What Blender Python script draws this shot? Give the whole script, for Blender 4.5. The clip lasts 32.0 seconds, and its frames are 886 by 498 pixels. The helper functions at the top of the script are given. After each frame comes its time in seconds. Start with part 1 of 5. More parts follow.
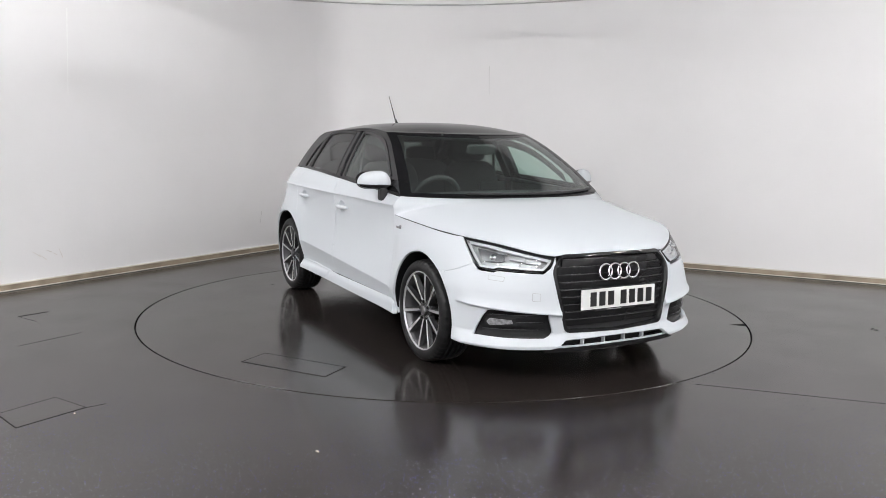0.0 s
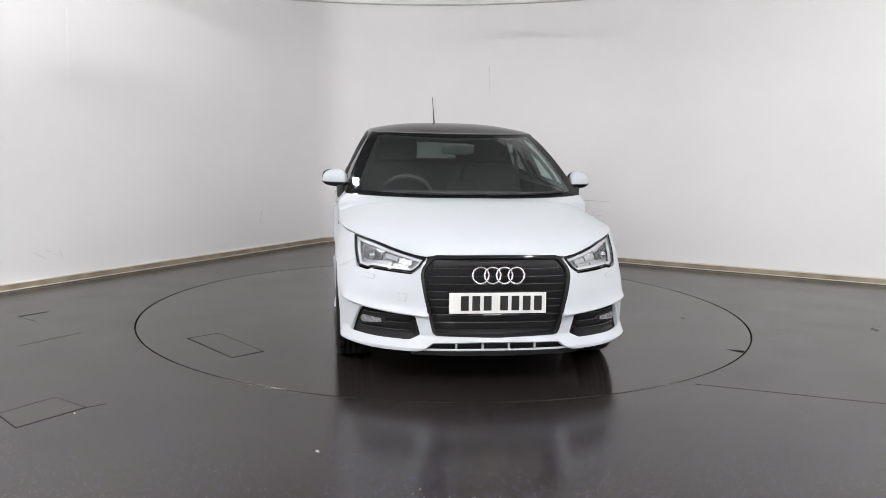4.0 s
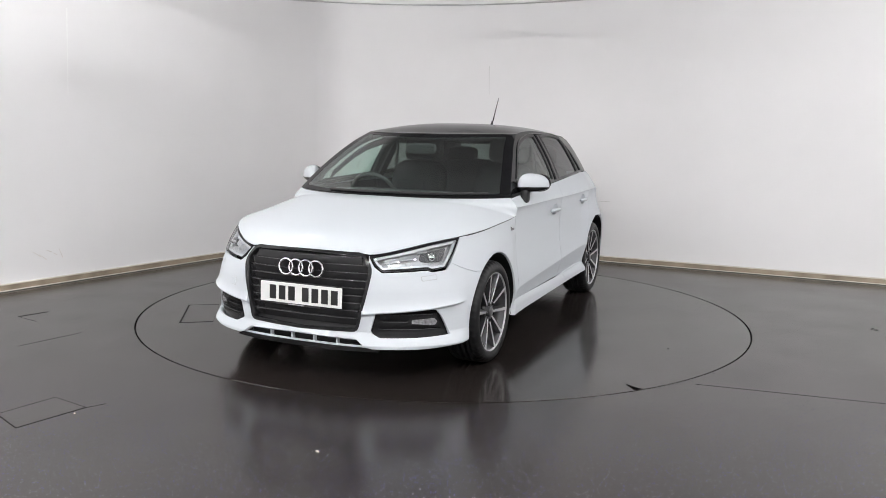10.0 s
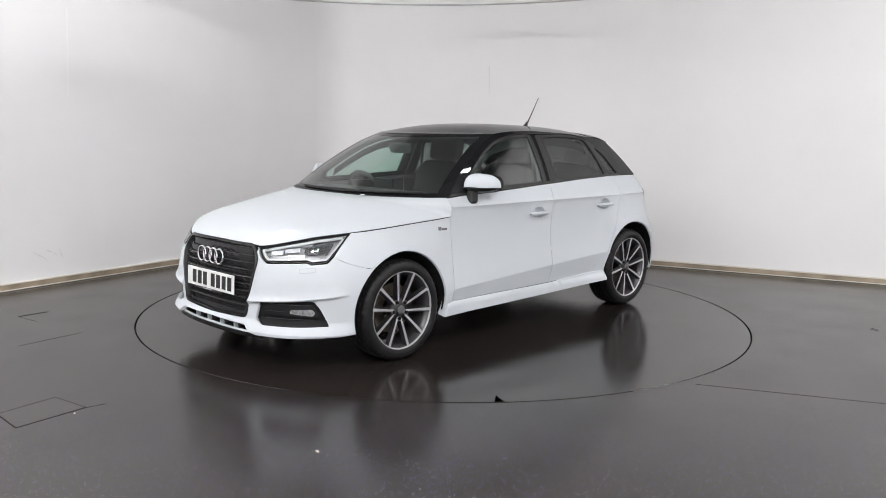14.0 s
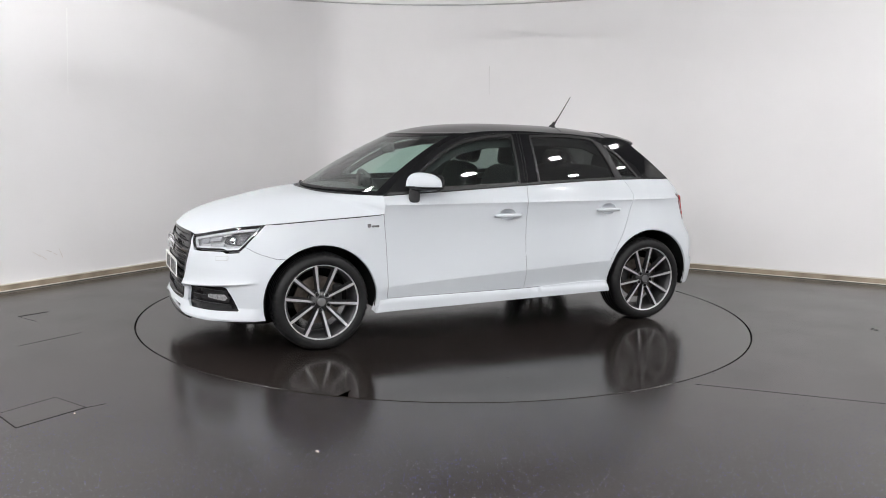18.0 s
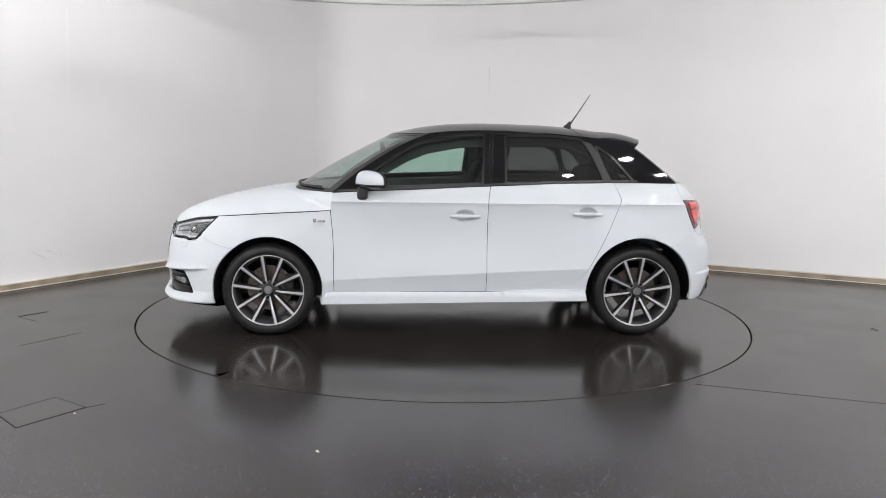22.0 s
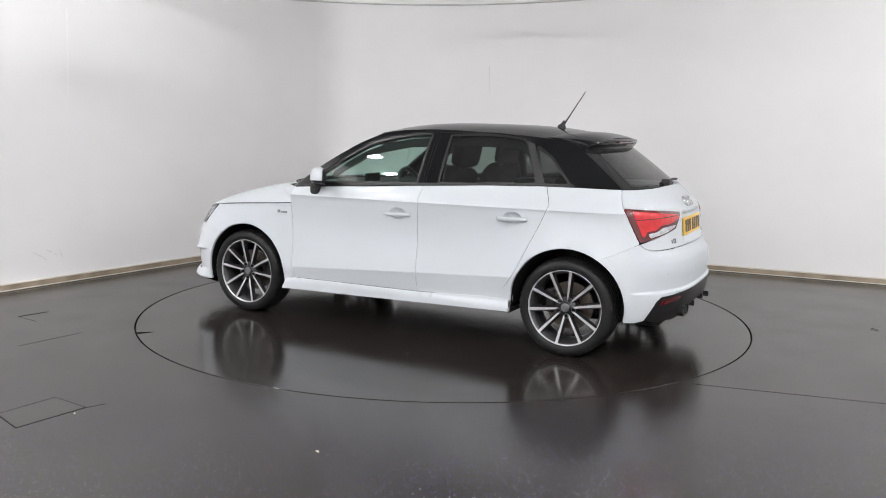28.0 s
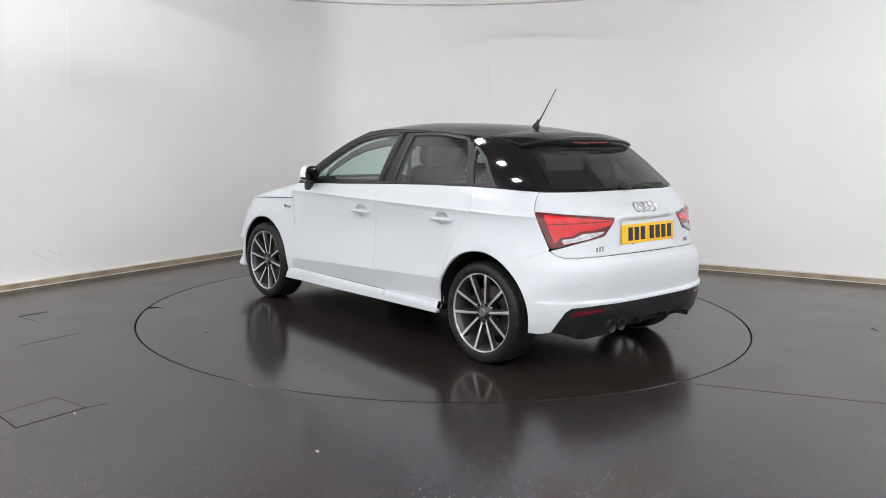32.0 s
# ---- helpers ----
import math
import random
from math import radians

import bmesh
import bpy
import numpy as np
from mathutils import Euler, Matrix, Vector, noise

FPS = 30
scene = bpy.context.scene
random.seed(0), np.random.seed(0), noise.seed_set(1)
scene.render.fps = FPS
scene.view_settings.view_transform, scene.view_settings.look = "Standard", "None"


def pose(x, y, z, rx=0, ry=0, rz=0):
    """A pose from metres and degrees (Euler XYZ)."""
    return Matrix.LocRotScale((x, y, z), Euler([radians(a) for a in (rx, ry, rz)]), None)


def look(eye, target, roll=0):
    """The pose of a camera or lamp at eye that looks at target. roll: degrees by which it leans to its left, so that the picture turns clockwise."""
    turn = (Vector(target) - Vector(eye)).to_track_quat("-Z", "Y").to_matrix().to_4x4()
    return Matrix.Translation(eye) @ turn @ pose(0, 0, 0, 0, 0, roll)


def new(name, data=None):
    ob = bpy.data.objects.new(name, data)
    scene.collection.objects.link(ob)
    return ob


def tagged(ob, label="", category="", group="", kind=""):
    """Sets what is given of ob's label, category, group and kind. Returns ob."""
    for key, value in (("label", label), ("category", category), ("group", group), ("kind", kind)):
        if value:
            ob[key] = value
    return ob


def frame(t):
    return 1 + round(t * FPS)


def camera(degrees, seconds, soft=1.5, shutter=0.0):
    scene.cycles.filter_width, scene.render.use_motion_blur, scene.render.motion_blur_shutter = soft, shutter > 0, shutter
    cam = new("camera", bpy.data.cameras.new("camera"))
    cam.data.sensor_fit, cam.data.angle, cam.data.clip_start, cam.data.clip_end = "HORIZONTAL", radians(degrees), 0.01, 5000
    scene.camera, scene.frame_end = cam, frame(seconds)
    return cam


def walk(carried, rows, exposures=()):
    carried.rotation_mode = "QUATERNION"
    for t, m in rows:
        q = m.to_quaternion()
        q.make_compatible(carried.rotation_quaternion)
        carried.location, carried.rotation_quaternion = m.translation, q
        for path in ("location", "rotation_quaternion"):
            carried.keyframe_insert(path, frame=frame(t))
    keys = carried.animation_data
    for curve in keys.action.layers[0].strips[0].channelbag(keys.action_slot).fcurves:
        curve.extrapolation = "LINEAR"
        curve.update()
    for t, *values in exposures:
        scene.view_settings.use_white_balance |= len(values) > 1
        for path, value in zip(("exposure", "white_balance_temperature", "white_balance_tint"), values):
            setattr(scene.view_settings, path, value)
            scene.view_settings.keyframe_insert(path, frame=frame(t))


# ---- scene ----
cam = camera(55.83, 32.0, soft=0.9)
CAM = look((0.0, -6.310, 1.369), (-0.0019, -5.3201, 1.2274), 1.03)
walk(cam, [(0.0, CAM), (32.0, CAM)])

# ---- light ----
scene.view_settings.exposure = 0.0
world = bpy.data.worlds.new("world")
scene.world = world
world.use_nodes = True
world.node_tree.nodes["Background"].inputs[0].default_value = (0.8, 0.82, 0.85, 1)
world.node_tree.nodes["Background"].inputs[1].default_value = 0.05
LAMP_BACK, LAMP_EAST, LAMP_SIDE = 320.0, 202.0, 214.0


# ---- materials ----
def mat(name, color, rough=0.5, metal=0.0, coat=0.0, vary=0.0, scale=8.0, bump=0.0, bump_scale=60.0, spec=0.5,
        trans=0.0, emit=0.0, ior=1.5, rough_vary=0.0, coat_rough=0.04):
    m = bpy.data.materials.new(name)
    m.use_nodes = True
    nt = m.node_tree
    b = nt.nodes["Principled BSDF"]
    b.inputs["Base Color"].default_value = (*color, 1)
    b.inputs["Roughness"].default_value = rough
    b.inputs["Metallic"].default_value = metal
    b.inputs["Coat Weight"].default_value = coat
    b.inputs["Coat Roughness"].default_value = coat_rough
    b.inputs["Specular IOR Level"].default_value = spec
    b.inputs["Transmission Weight"].default_value = trans
    b.inputs["IOR"].default_value = ior
    if emit:
        b.inputs["Emission Color"].default_value = (*color, 1)
        b.inputs["Emission Strength"].default_value = emit
    if vary or bump or rough_vary:
        tc = nt.nodes.new("ShaderNodeTexCoord")
        if vary or rough_vary:
            n = nt.nodes.new("ShaderNodeTexNoise")
            n.inputs["Scale"].default_value = scale
            n.inputs["Detail"].default_value = 6
            nt.links.new(tc.outputs["Object"], n.inputs["Vector"])
            if vary:
                r = nt.nodes.new("ShaderNodeValToRGB")
                r.color_ramp.elements[0].position, r.color_ramp.elements[1].position = 0.3, 0.7
                r.color_ramp.elements[0].color = (*[c * (1 - vary) for c in color], 1)
                r.color_ramp.elements[1].color = (*[min(1, c * (1 + vary)) for c in color], 1)
                nt.links.new(n.outputs["Fac"], r.inputs["Fac"])
                nt.links.new(r.outputs["Color"], b.inputs["Base Color"])
            if rough_vary:
                q = nt.nodes.new("ShaderNodeMapRange")
                q.inputs["From Min"].default_value, q.inputs["From Max"].default_value = 0.3, 0.7
                q.inputs["To Min"].default_value, q.inputs["To Max"].default_value = rough - rough_vary, rough + rough_vary
                nt.links.new(n.outputs["Fac"], q.inputs["Value"])
                nt.links.new(q.outputs["Result"], b.inputs["Roughness"])
        if bump:
            n2 = nt.nodes.new("ShaderNodeTexNoise")
            n2.inputs["Scale"].default_value = bump_scale
            n2.inputs["Detail"].default_value = 4
            bp = nt.nodes.new("ShaderNodeBump")
            bp.inputs["Strength"].default_value = bump
            bp.inputs["Distance"].default_value = 0.01
            nt.links.new(tc.outputs["Object"], n2.inputs["Vector"])
            nt.links.new(n2.outputs["Fac"], bp.inputs["Height"])
            nt.links.new(bp.outputs["Normal"], b.inputs["Normal"])
    return m


def speckled_floor(name, base, flakes, gloss):
    """Dark sheet vinyl: cloudy grey with fine pale and bluish flakes that fade out with rising y, and uneven gloss."""
    m = mat(name, base, rough=0.2, spec=0.47)
    nt = m.node_tree
    b = nt.nodes["Principled BSDF"]
    tc = nt.nodes.new("ShaderNodeTexCoord")
    cloud = nt.nodes.new("ShaderNodeTexNoise")
    cloud.inputs["Scale"].default_value, cloud.inputs["Detail"].default_value = 1.3, 7
    nt.links.new(tc.outputs["Object"], cloud.inputs["Vector"])
    ramp = nt.nodes.new("ShaderNodeValToRGB")
    ramp.color_ramp.elements[0].position, ramp.color_ramp.elements[1].position = 0.3, 0.75
    ramp.color_ramp.elements[0].color = (*[c * 0.8 for c in base], 1)
    ramp.color_ramp.elements[1].color = (*[c * 1.2 for c in base], 1)
    nt.links.new(cloud.outputs["Fac"], ramp.inputs["Fac"])
    last = ramp.outputs["Color"]
    place = nt.nodes.new("ShaderNodeSeparateXYZ")
    nt.links.new(tc.outputs["Object"], place.inputs["Vector"])
    near_share = nt.nodes.new("ShaderNodeMapRange")
    near_share.inputs["From Min"].default_value, near_share.inputs["From Max"].default_value = -1.9, -2.9
    near_share.inputs["To Min"].default_value, near_share.inputs["To Max"].default_value = 0.0, flakes
    nt.links.new(place.outputs["Y"], near_share.inputs["Value"])
    for scale, limit, tone in ((115.0, 0.245, (0.44, 0.45, 0.54)), (110.0, 0.255, (0.15, 0.15, 0.50)), (160.0, 0.25, (0.08, 0.075, 0.075))):
        v = nt.nodes.new("ShaderNodeTexVoronoi")
        v.inputs["Scale"].default_value = scale
        nt.links.new(tc.outputs["Object"], v.inputs["Vector"])
        less = nt.nodes.new("ShaderNodeMath")
        less.operation, less.inputs[1].default_value = "LESS_THAN", limit
        nt.links.new(v.outputs["Distance"], less.inputs[0])
        sep = nt.nodes.new("ShaderNodeSeparateColor")
        nt.links.new(v.outputs["Color"], sep.inputs["Color"])
        few = nt.nodes.new("ShaderNodeMath")
        few.operation, few.inputs[1].default_value = "LESS_THAN", 0.13
        nt.links.new(sep.outputs["Red"], few.inputs[0])
        both = nt.nodes.new("ShaderNodeMath")
        both.operation = "MULTIPLY"
        nt.links.new(less.outputs[0], both.inputs[0])
        nt.links.new(few.outputs[0], both.inputs[1])
        seen = nt.nodes.new("ShaderNodeMath")
        seen.operation = "MULTIPLY"
        nt.links.new(both.outputs[0], seen.inputs[0])
        nt.links.new(near_share.outputs["Result"], seen.inputs[1])
        mix = nt.nodes.new("ShaderNodeMix")
        mix.data_type = "RGBA"
        mix.inputs["B"].default_value = (*tone, 1)
        nt.links.new(seen.outputs[0], mix.inputs["Factor"])
        nt.links.new(last, mix.inputs["A"])
        last = mix.outputs["Result"]
    nt.links.new(last, b.inputs["Base Color"])
    wear = nt.nodes.new("ShaderNodeTexNoise")
    wear.inputs["Scale"].default_value, wear.inputs["Detail"].default_value = 2.2, 6
    nt.links.new(tc.outputs["Object"], wear.inputs["Vector"])
    rng = nt.nodes.new("ShaderNodeMapRange")
    rng.inputs["From Min"].default_value, rng.inputs["From Max"].default_value = 0.3, 0.7
    rng.inputs["To Min"].default_value, rng.inputs["To Max"].default_value = gloss
    nt.links.new(wear.outputs["Fac"], rng.inputs["Value"])
    nt.links.new(rng.outputs["Result"], b.inputs["Roughness"])
    fine = nt.nodes.new("ShaderNodeTexNoise")
    fine.inputs["Scale"].default_value, fine.inputs["Detail"].default_value = 30.0, 3
    nt.links.new(tc.outputs["Object"], fine.inputs["Vector"])
    bp = nt.nodes.new("ShaderNodeBump")
    bp.inputs["Strength"].default_value, bp.inputs["Distance"].default_value = 0.05, 0.004
    nt.links.new(fine.outputs["Fac"], bp.inputs["Height"])
    nt.links.new(bp.outputs["Normal"], b.inputs["Normal"])
    return m


def clear(name, tint, facing=0.05, veil=0.015):
    """Thin glass: tinted see-through with a pale veil painted in for light haze, and a mirror gloss that grows at
    grazing angles.
    """
    m = bpy.data.materials.new(name)
    m.use_nodes = True
    nt = m.node_tree
    nt.nodes.remove(nt.nodes["Principled BSDF"])
    see, gloss, mix, layer = (nt.nodes.new("ShaderNode" + k) for k in ("BsdfTransparent", "BsdfGlossy", "MixShader", "LayerWeight"))
    see.inputs["Color"].default_value = (*tint, 1)
    gloss.inputs["Roughness"].default_value = 0.015
    layer.inputs["Blend"].default_value = 0.5
    power, scale = nt.nodes.new("ShaderNodeMath"), nt.nodes.new("ShaderNodeMapRange")
    power.operation, power.inputs[1].default_value = "POWER", 5.0
    scale.inputs["To Min"].default_value, scale.inputs["To Max"].default_value = facing, 0.9
    nt.links.new(layer.outputs["Facing"], power.inputs[0])
    nt.links.new(power.outputs[0], scale.inputs["Value"])
    nt.links.new(scale.outputs["Result"], mix.inputs[0])
    # small diffuse share that imitates reflected haze over the glass
    film, veiled = nt.nodes.new("ShaderNodeBsdfDiffuse"), nt.nodes.new("ShaderNodeMixShader")
    film.inputs["Color"].default_value = (0.62, 0.62, 0.62, 1)
    tc, cloud, amount = nt.nodes.new("ShaderNodeTexCoord"), nt.nodes.new("ShaderNodeTexNoise"), nt.nodes.new("ShaderNodeMapRange")
    cloud.inputs["Scale"].default_value, cloud.inputs["Detail"].default_value = 5.0, 5
    amount.inputs["From Min"].default_value, amount.inputs["From Max"].default_value = 0.3, 0.7
    amount.inputs["To Min"].default_value, amount.inputs["To Max"].default_value = veil * 0.75, veil * 1.25
    nt.links.new(tc.outputs["Object"], cloud.inputs["Vector"])
    nt.links.new(cloud.outputs["Fac"], amount.inputs["Value"])
    nt.links.new(amount.outputs["Result"], veiled.inputs[0])
    nt.links.new(see.outputs[0], veiled.inputs[1])
    nt.links.new(film.outputs[0], veiled.inputs[2])
    nt.links.new(veiled.outputs[0], mix.inputs[1])
    nt.links.new(gloss.outputs[0], mix.inputs[2])
    nt.links.new(mix.outputs[0], nt.nodes["Material Output"].inputs["Surface"])
    return m


WHITE = mat("white_car_paint", (0.560, 0.590, 0.618), 0.4, coat=0.4, spec=0.0, coat_rough=0.13)
BLACK = mat("gloss_black_paint", (0.012, 0.012, 0.013), 0.5, coat=0.65, spec=0.0)
GLOSS_BLACK = mat("gloss_black_plastic", (0.016, 0.016, 0.017), 0.10, spec=0.36)
PLASTIC = mat("matt_black_plastic", (0.030, 0.030, 0.031), 0.5, spec=0.3, bump=0.15, bump_scale=400, vary=0.1)
DIFFUSER = mat("satin_black_plastic", (0.014, 0.014, 0.015), 0.28, vary=0.1, spec=0.25)
DARK = mat("dark_underside", (0.014, 0.014, 0.014), 0.8, vary=0.2)
RUBBER = mat("tyre_rubber", (0.0115, 0.0115, 0.012), 0.42, spec=0.25, vary=0.2, scale=20, bump=0.1, bump_scale=150)
# rubber of the seals, and the dark put behind panel gaps as shade
SEAL_AND_GAP = mat("rubber_seal_and_gap_shade", (0.012, 0.012, 0.012), 0.35, spec=0.4)
ALLOY_DARK = mat("anthracite_alloy", (0.032, 0.032, 0.034), 0.35, metal=0.6, coat=0.5)
ALLOY = mat("machined_alloy", (0.54, 0.54, 0.55), 0.32, metal=0.6, vary=0.06, scale=40)
ALLOY_BARREL = mat("grey_alloy_barrel", (0.075, 0.075, 0.078), 0.3, metal=0.6)
ALLOY_CAP = mat("grey_cap", (0.16, 0.16, 0.165), 0.35, metal=0.6)
MIRROR = mat("mirror_silver", (0.35, 0.35, 0.36), 0.04, metal=1.0)
CHROME = mat("chrome", (0.78, 0.78, 0.8), 0.08, metal=1.0)
SILVER = mat("satin_silver", (0.6, 0.6, 0.62), 0.3, metal=0.8)
STEEL = mat("brake_steel", (0.13, 0.11, 0.095), 0.45, metal=0.8, vary=0.25, scale=30)
FOG_BLACK = mat("black_fog_surround", (0.014, 0.014, 0.015), 0.22, spec=0.22, vary=0.1)
LAMP_DARK = mat("dark_lamp_panel", (0.075, 0.076, 0.08), 0.2, spec=0.4)
# for the thin rods added on the slats to give glints
GLINT_ROD = mat("polished_black_glint_rod", (0.035, 0.035, 0.037), 0.12, spec=0.8)
GAP_GREY = mat("grey_gap", (0.42, 0.43, 0.44), 0.6, vary=0.1)
WINDSCREEN = clear("windscreen_glass", (0.72, 0.88, 0.82), 0.18, 0.042)
GLASS = clear("tinted_glass", (0.70, 0.87, 0.80), 0.12, 0.018)
PRIVACY = clear("privacy_glass", (0.30, 0.32, 0.31), 0.05, 0.03)
REAR_GLASS = clear("dark_rear_glass", (0.17, 0.185, 0.18), 0.05, 0.03)
LENS = clear("clear_lens", (0.93, 0.94, 0.95), 0.04, 0.01)
RED = mat("red_lens", (0.60, 0.012, 0.018), 0.12, coat=0.6, vary=0.15, scale=25)
RED_DARK = mat("dark_red_lens", (0.10, 0.005, 0.008), 0.15, coat=0.6)
LAMP_INNER = mat("lamp_reflector", (0.36, 0.37, 0.385), 0.28, metal=0.5)
LAMP_WHITE = mat("lamp_light_guide", (0.60, 0.62, 0.64), 0.25, coat=0.3)
LAMP_PALE = mat("ribbed_lamp", (0.50, 0.50, 0.51), 0.25, coat=0.4, vary=0.35, scale=60)
BADGE = mat("badge_chrome", (0.30, 0.30, 0.31), 0.2, metal=0.8)
LAMP_FOG = mat("fog_lamp_reflector", (0.46, 0.46, 0.48), 0.16, metal=0.7, vary=0.4, scale=70)
LAMP_GREY = mat("lamp_housing", (0.27, 0.275, 0.28), 0.3, metal=0.0, vary=0.3, scale=25)
PLATE_WHITE = mat("white_plate", (0.78, 0.78, 0.76), 0.35)
PLATE_YELLOW = mat("yellow_plate", (0.80, 0.47, 0.02), 0.35)
INK = mat("plate_black", (0.01, 0.01, 0.01), 0.4)
FABRIC = mat("dark_seat_fabric", (0.018, 0.018, 0.019), 0.85, vary=0.25, scale=60, bump=0.3, bump_scale=300)
TRIM = mat("dark_cabin_trim", (0.060, 0.060, 0.061), 0.55, vary=0.15)
LINING = mat("grey_headliner", (0.22, 0.22, 0.21), 0.9, vary=0.1, scale=40)
WALL = mat("white_painted_wall", (0.87, 0.86, 0.86), 0.6, vary=0.02, scale=1.2, bump=0.02, bump_scale=35)
DARK_CEIL = mat("pale_ceiling", (0.85, 0.85, 0.85), 0.9, vary=0.03, scale=3)
CEIL = mat("white_fabric", (0.74, 0.74, 0.73), 0.8, vary=0.02, scale=2)
FLOOR = speckled_floor("speckled_vinyl_floor", (0.0215, 0.0175, 0.0160), 1.0, (0.19, 0.25))
TABLE = speckled_floor("speckled_turntable_vinyl", (0.0205, 0.0165, 0.0150), 0.06, (0.12, 0.20))
SKIRT = mat("worn_beige_skirting", (0.33, 0.27, 0.20), 0.5, vary=0.3, scale=6, bump=0.1, bump_scale=40)
SKIRT_EDGE = mat("pale_skirting_edge", (0.70, 0.66, 0.58), 0.5, vary=0.15, scale=9)
GAP = mat("dark_joint", (0.004, 0.004, 0.004), 0.8)


def glow(name, strength):
    return mat(name, (0.995, 0.99, 1.0), 0.5, emit=strength)


FAINT = mat("faint_joint", (0.016, 0.015, 0.015), 0.2)


# ---- mesh helpers ----
def part(name, bm, material, parent=None, label="", smooth=False, normals=None):
    me = bpy.data.meshes.new(name)
    bm.to_mesh(me)
    bm.free()
    return link(name, me, material, parent, label, smooth, normals)


def link(name, me, material, parent=None, label="", smooth=False, normals=None):
    if material and not me.materials:
        me.materials.append(material)
    if smooth:
        me.polygons.foreach_set("use_smooth", [True] * len(me.polygons))
    if normals:
        me.normals_split_custom_set_from_vertices(normals)
    ob = new(name, me)
    ob.parent = parent
    if label:
        tagged(ob, label)
    return ob


def raw(verts, faces):
    me = bpy.data.meshes.new("mesh")
    me.from_pydata(verts, [], faces)
    return me


def box(bm, cx, cy, cz, sx, sy, sz, bevel=0.0, m=None):
    r = bmesh.ops.create_cube(bm, size=1.0)
    vs = r["verts"]
    for v in vs:
        v.co = Vector((cx + v.co.x * sx, cy + v.co.y * sy, cz + v.co.z * sz))
    if bevel:
        es = list({e for v in vs for e in v.link_edges})
        out = bmesh.ops.bevel(bm, geom=es, offset=bevel, segments=2, profile=0.5, affect="EDGES")
        vs = list({v for f in out["faces"] for v in f.verts} | {v for v in vs if v.is_valid})
    if m is not None:
        bmesh.ops.transform(bm, matrix=m, verts=[v for v in vs if v.is_valid])
    return vs


def revolve(profile, segs=48, axis="y", close=False):
    """A body of revolution; profile rows are (radius, along the axis)."""
    bm = bmesh.new()
    rings = []
    for k in range(segs):
        a = 2 * math.pi * k / segs
        ring = []
        for r, h in profile:
            c, s = r * math.cos(a), r * math.sin(a)
            ring.append(bm.verts.new((c, h, s) if axis == "y" else (c, s, h)))
        rings.append(ring)
    n = len(profile)
    for k in range(segs):
        a, b = rings[k], rings[(k + 1) % segs]
        for i in range(n if close else n - 1):
            bm.faces.new((a[i], a[(i + 1) % n], b[(i + 1) % n], b[i]))
    bmesh.ops.recalc_face_normals(bm, faces=bm.faces)
    return bm


def tube(path, radius, segs=10, closed=False):
    bm = bmesh.new()
    pts = [Vector(p) for p in path]
    rings = []
    n = len(pts)
    for i, p in enumerate(pts):
        d = (pts[(i + 1) % n] - pts[i - 1]) if closed else (pts[min(i + 1, n - 1)] - pts[max(i - 1, 0)])
        d.normalize()
        up = Vector((0, 0, 1)) if abs(d.z) < 0.9 else Vector((1, 0, 0))
        u = d.cross(up).normalized()
        w = u.cross(d)
        r = radius(i / (n - 1)) if callable(radius) else radius
        rings.append([bm.verts.new(p + u * r * math.cos(2 * math.pi * k / segs) + w * r * math.sin(2 * math.pi * k / segs)) for k in range(segs)])
    for i in range(n if closed else n - 1):
        a, b = rings[i], rings[(i + 1) % n]
        for k in range(segs):
            bm.faces.new((a[k], a[(k + 1) % segs], b[(k + 1) % segs], b[k]))
    if not closed:
        bm.faces.new(rings[0][::-1])
        bm.faces.new(rings[-1])
    bmesh.ops.recalc_face_normals(bm, faces=bm.faces)
    return bm


# ---- the car's surface: x forwards, y to its left, z up, origin midway between the axles on the ground ----
def pch(x, pts):
    """Smooth interpolation through rows of (x, y) that never overshoots."""
    n = len(pts)
    if x <= pts[0][0]:
        return pts[0][1]
    if x >= pts[-1][0]:
        return pts[-1][1]
    i = 0
    while x > pts[i + 1][0]:
        i += 1
    def slope(k):
        return (pts[k + 1][1] - pts[k][1]) / (pts[k + 1][0] - pts[k][0])
    def tangent(k):
        if k == 0 or k == n - 1:
            return slope(0) if k == 0 else slope(n - 2)
        a, b = slope(k - 1), slope(k)
        return 0.0 if a * b <= 0 else 2 * a * b / (a + b)
    h = pts[i + 1][0] - pts[i][0]
    t = (x - pts[i][0]) / h
    m0, m1 = tangent(i) * h, tangent(i + 1) * h
    return ((2 * t - 3) * t * t + 1) * pts[i][1] + ((t - 2) * t + 1) * t * m0 + (3 - 2 * t) * t * t * pts[i + 1][1] + (t - 1) * t * t * m1


def step(a, b, x):
    t = min(1.0, max(0.0, (x - a) / (b - a)))
    return t * t * (3 - 2 * t)


XC = 1.235
SIDE = [(0.10, 0.775), (0.20, 0.815), (0.30, 0.838), (0.42, 0.842), (0.60, 0.834), (0.80, 0.828), (0.893, 0.828), (0.925, 0.815), (1.0, 0.783), (1.06, 0.757)]
NOSE = [(0.10, 1.93), (0.20, 2.003), (0.30, 2.010), (0.45, 2.010), (0.58, 2.005), (0.65, 1.990), (0.70, 1.968), (0.74, 1.937), (0.80, 1.882), (0.90, 1.79)]
NOSE_N = [(0.2, 2.9), (0.3, 2.78), (0.5, 2.75), (0.62, 2.52), (0.75, 2.32), (0.85, 2.15)]
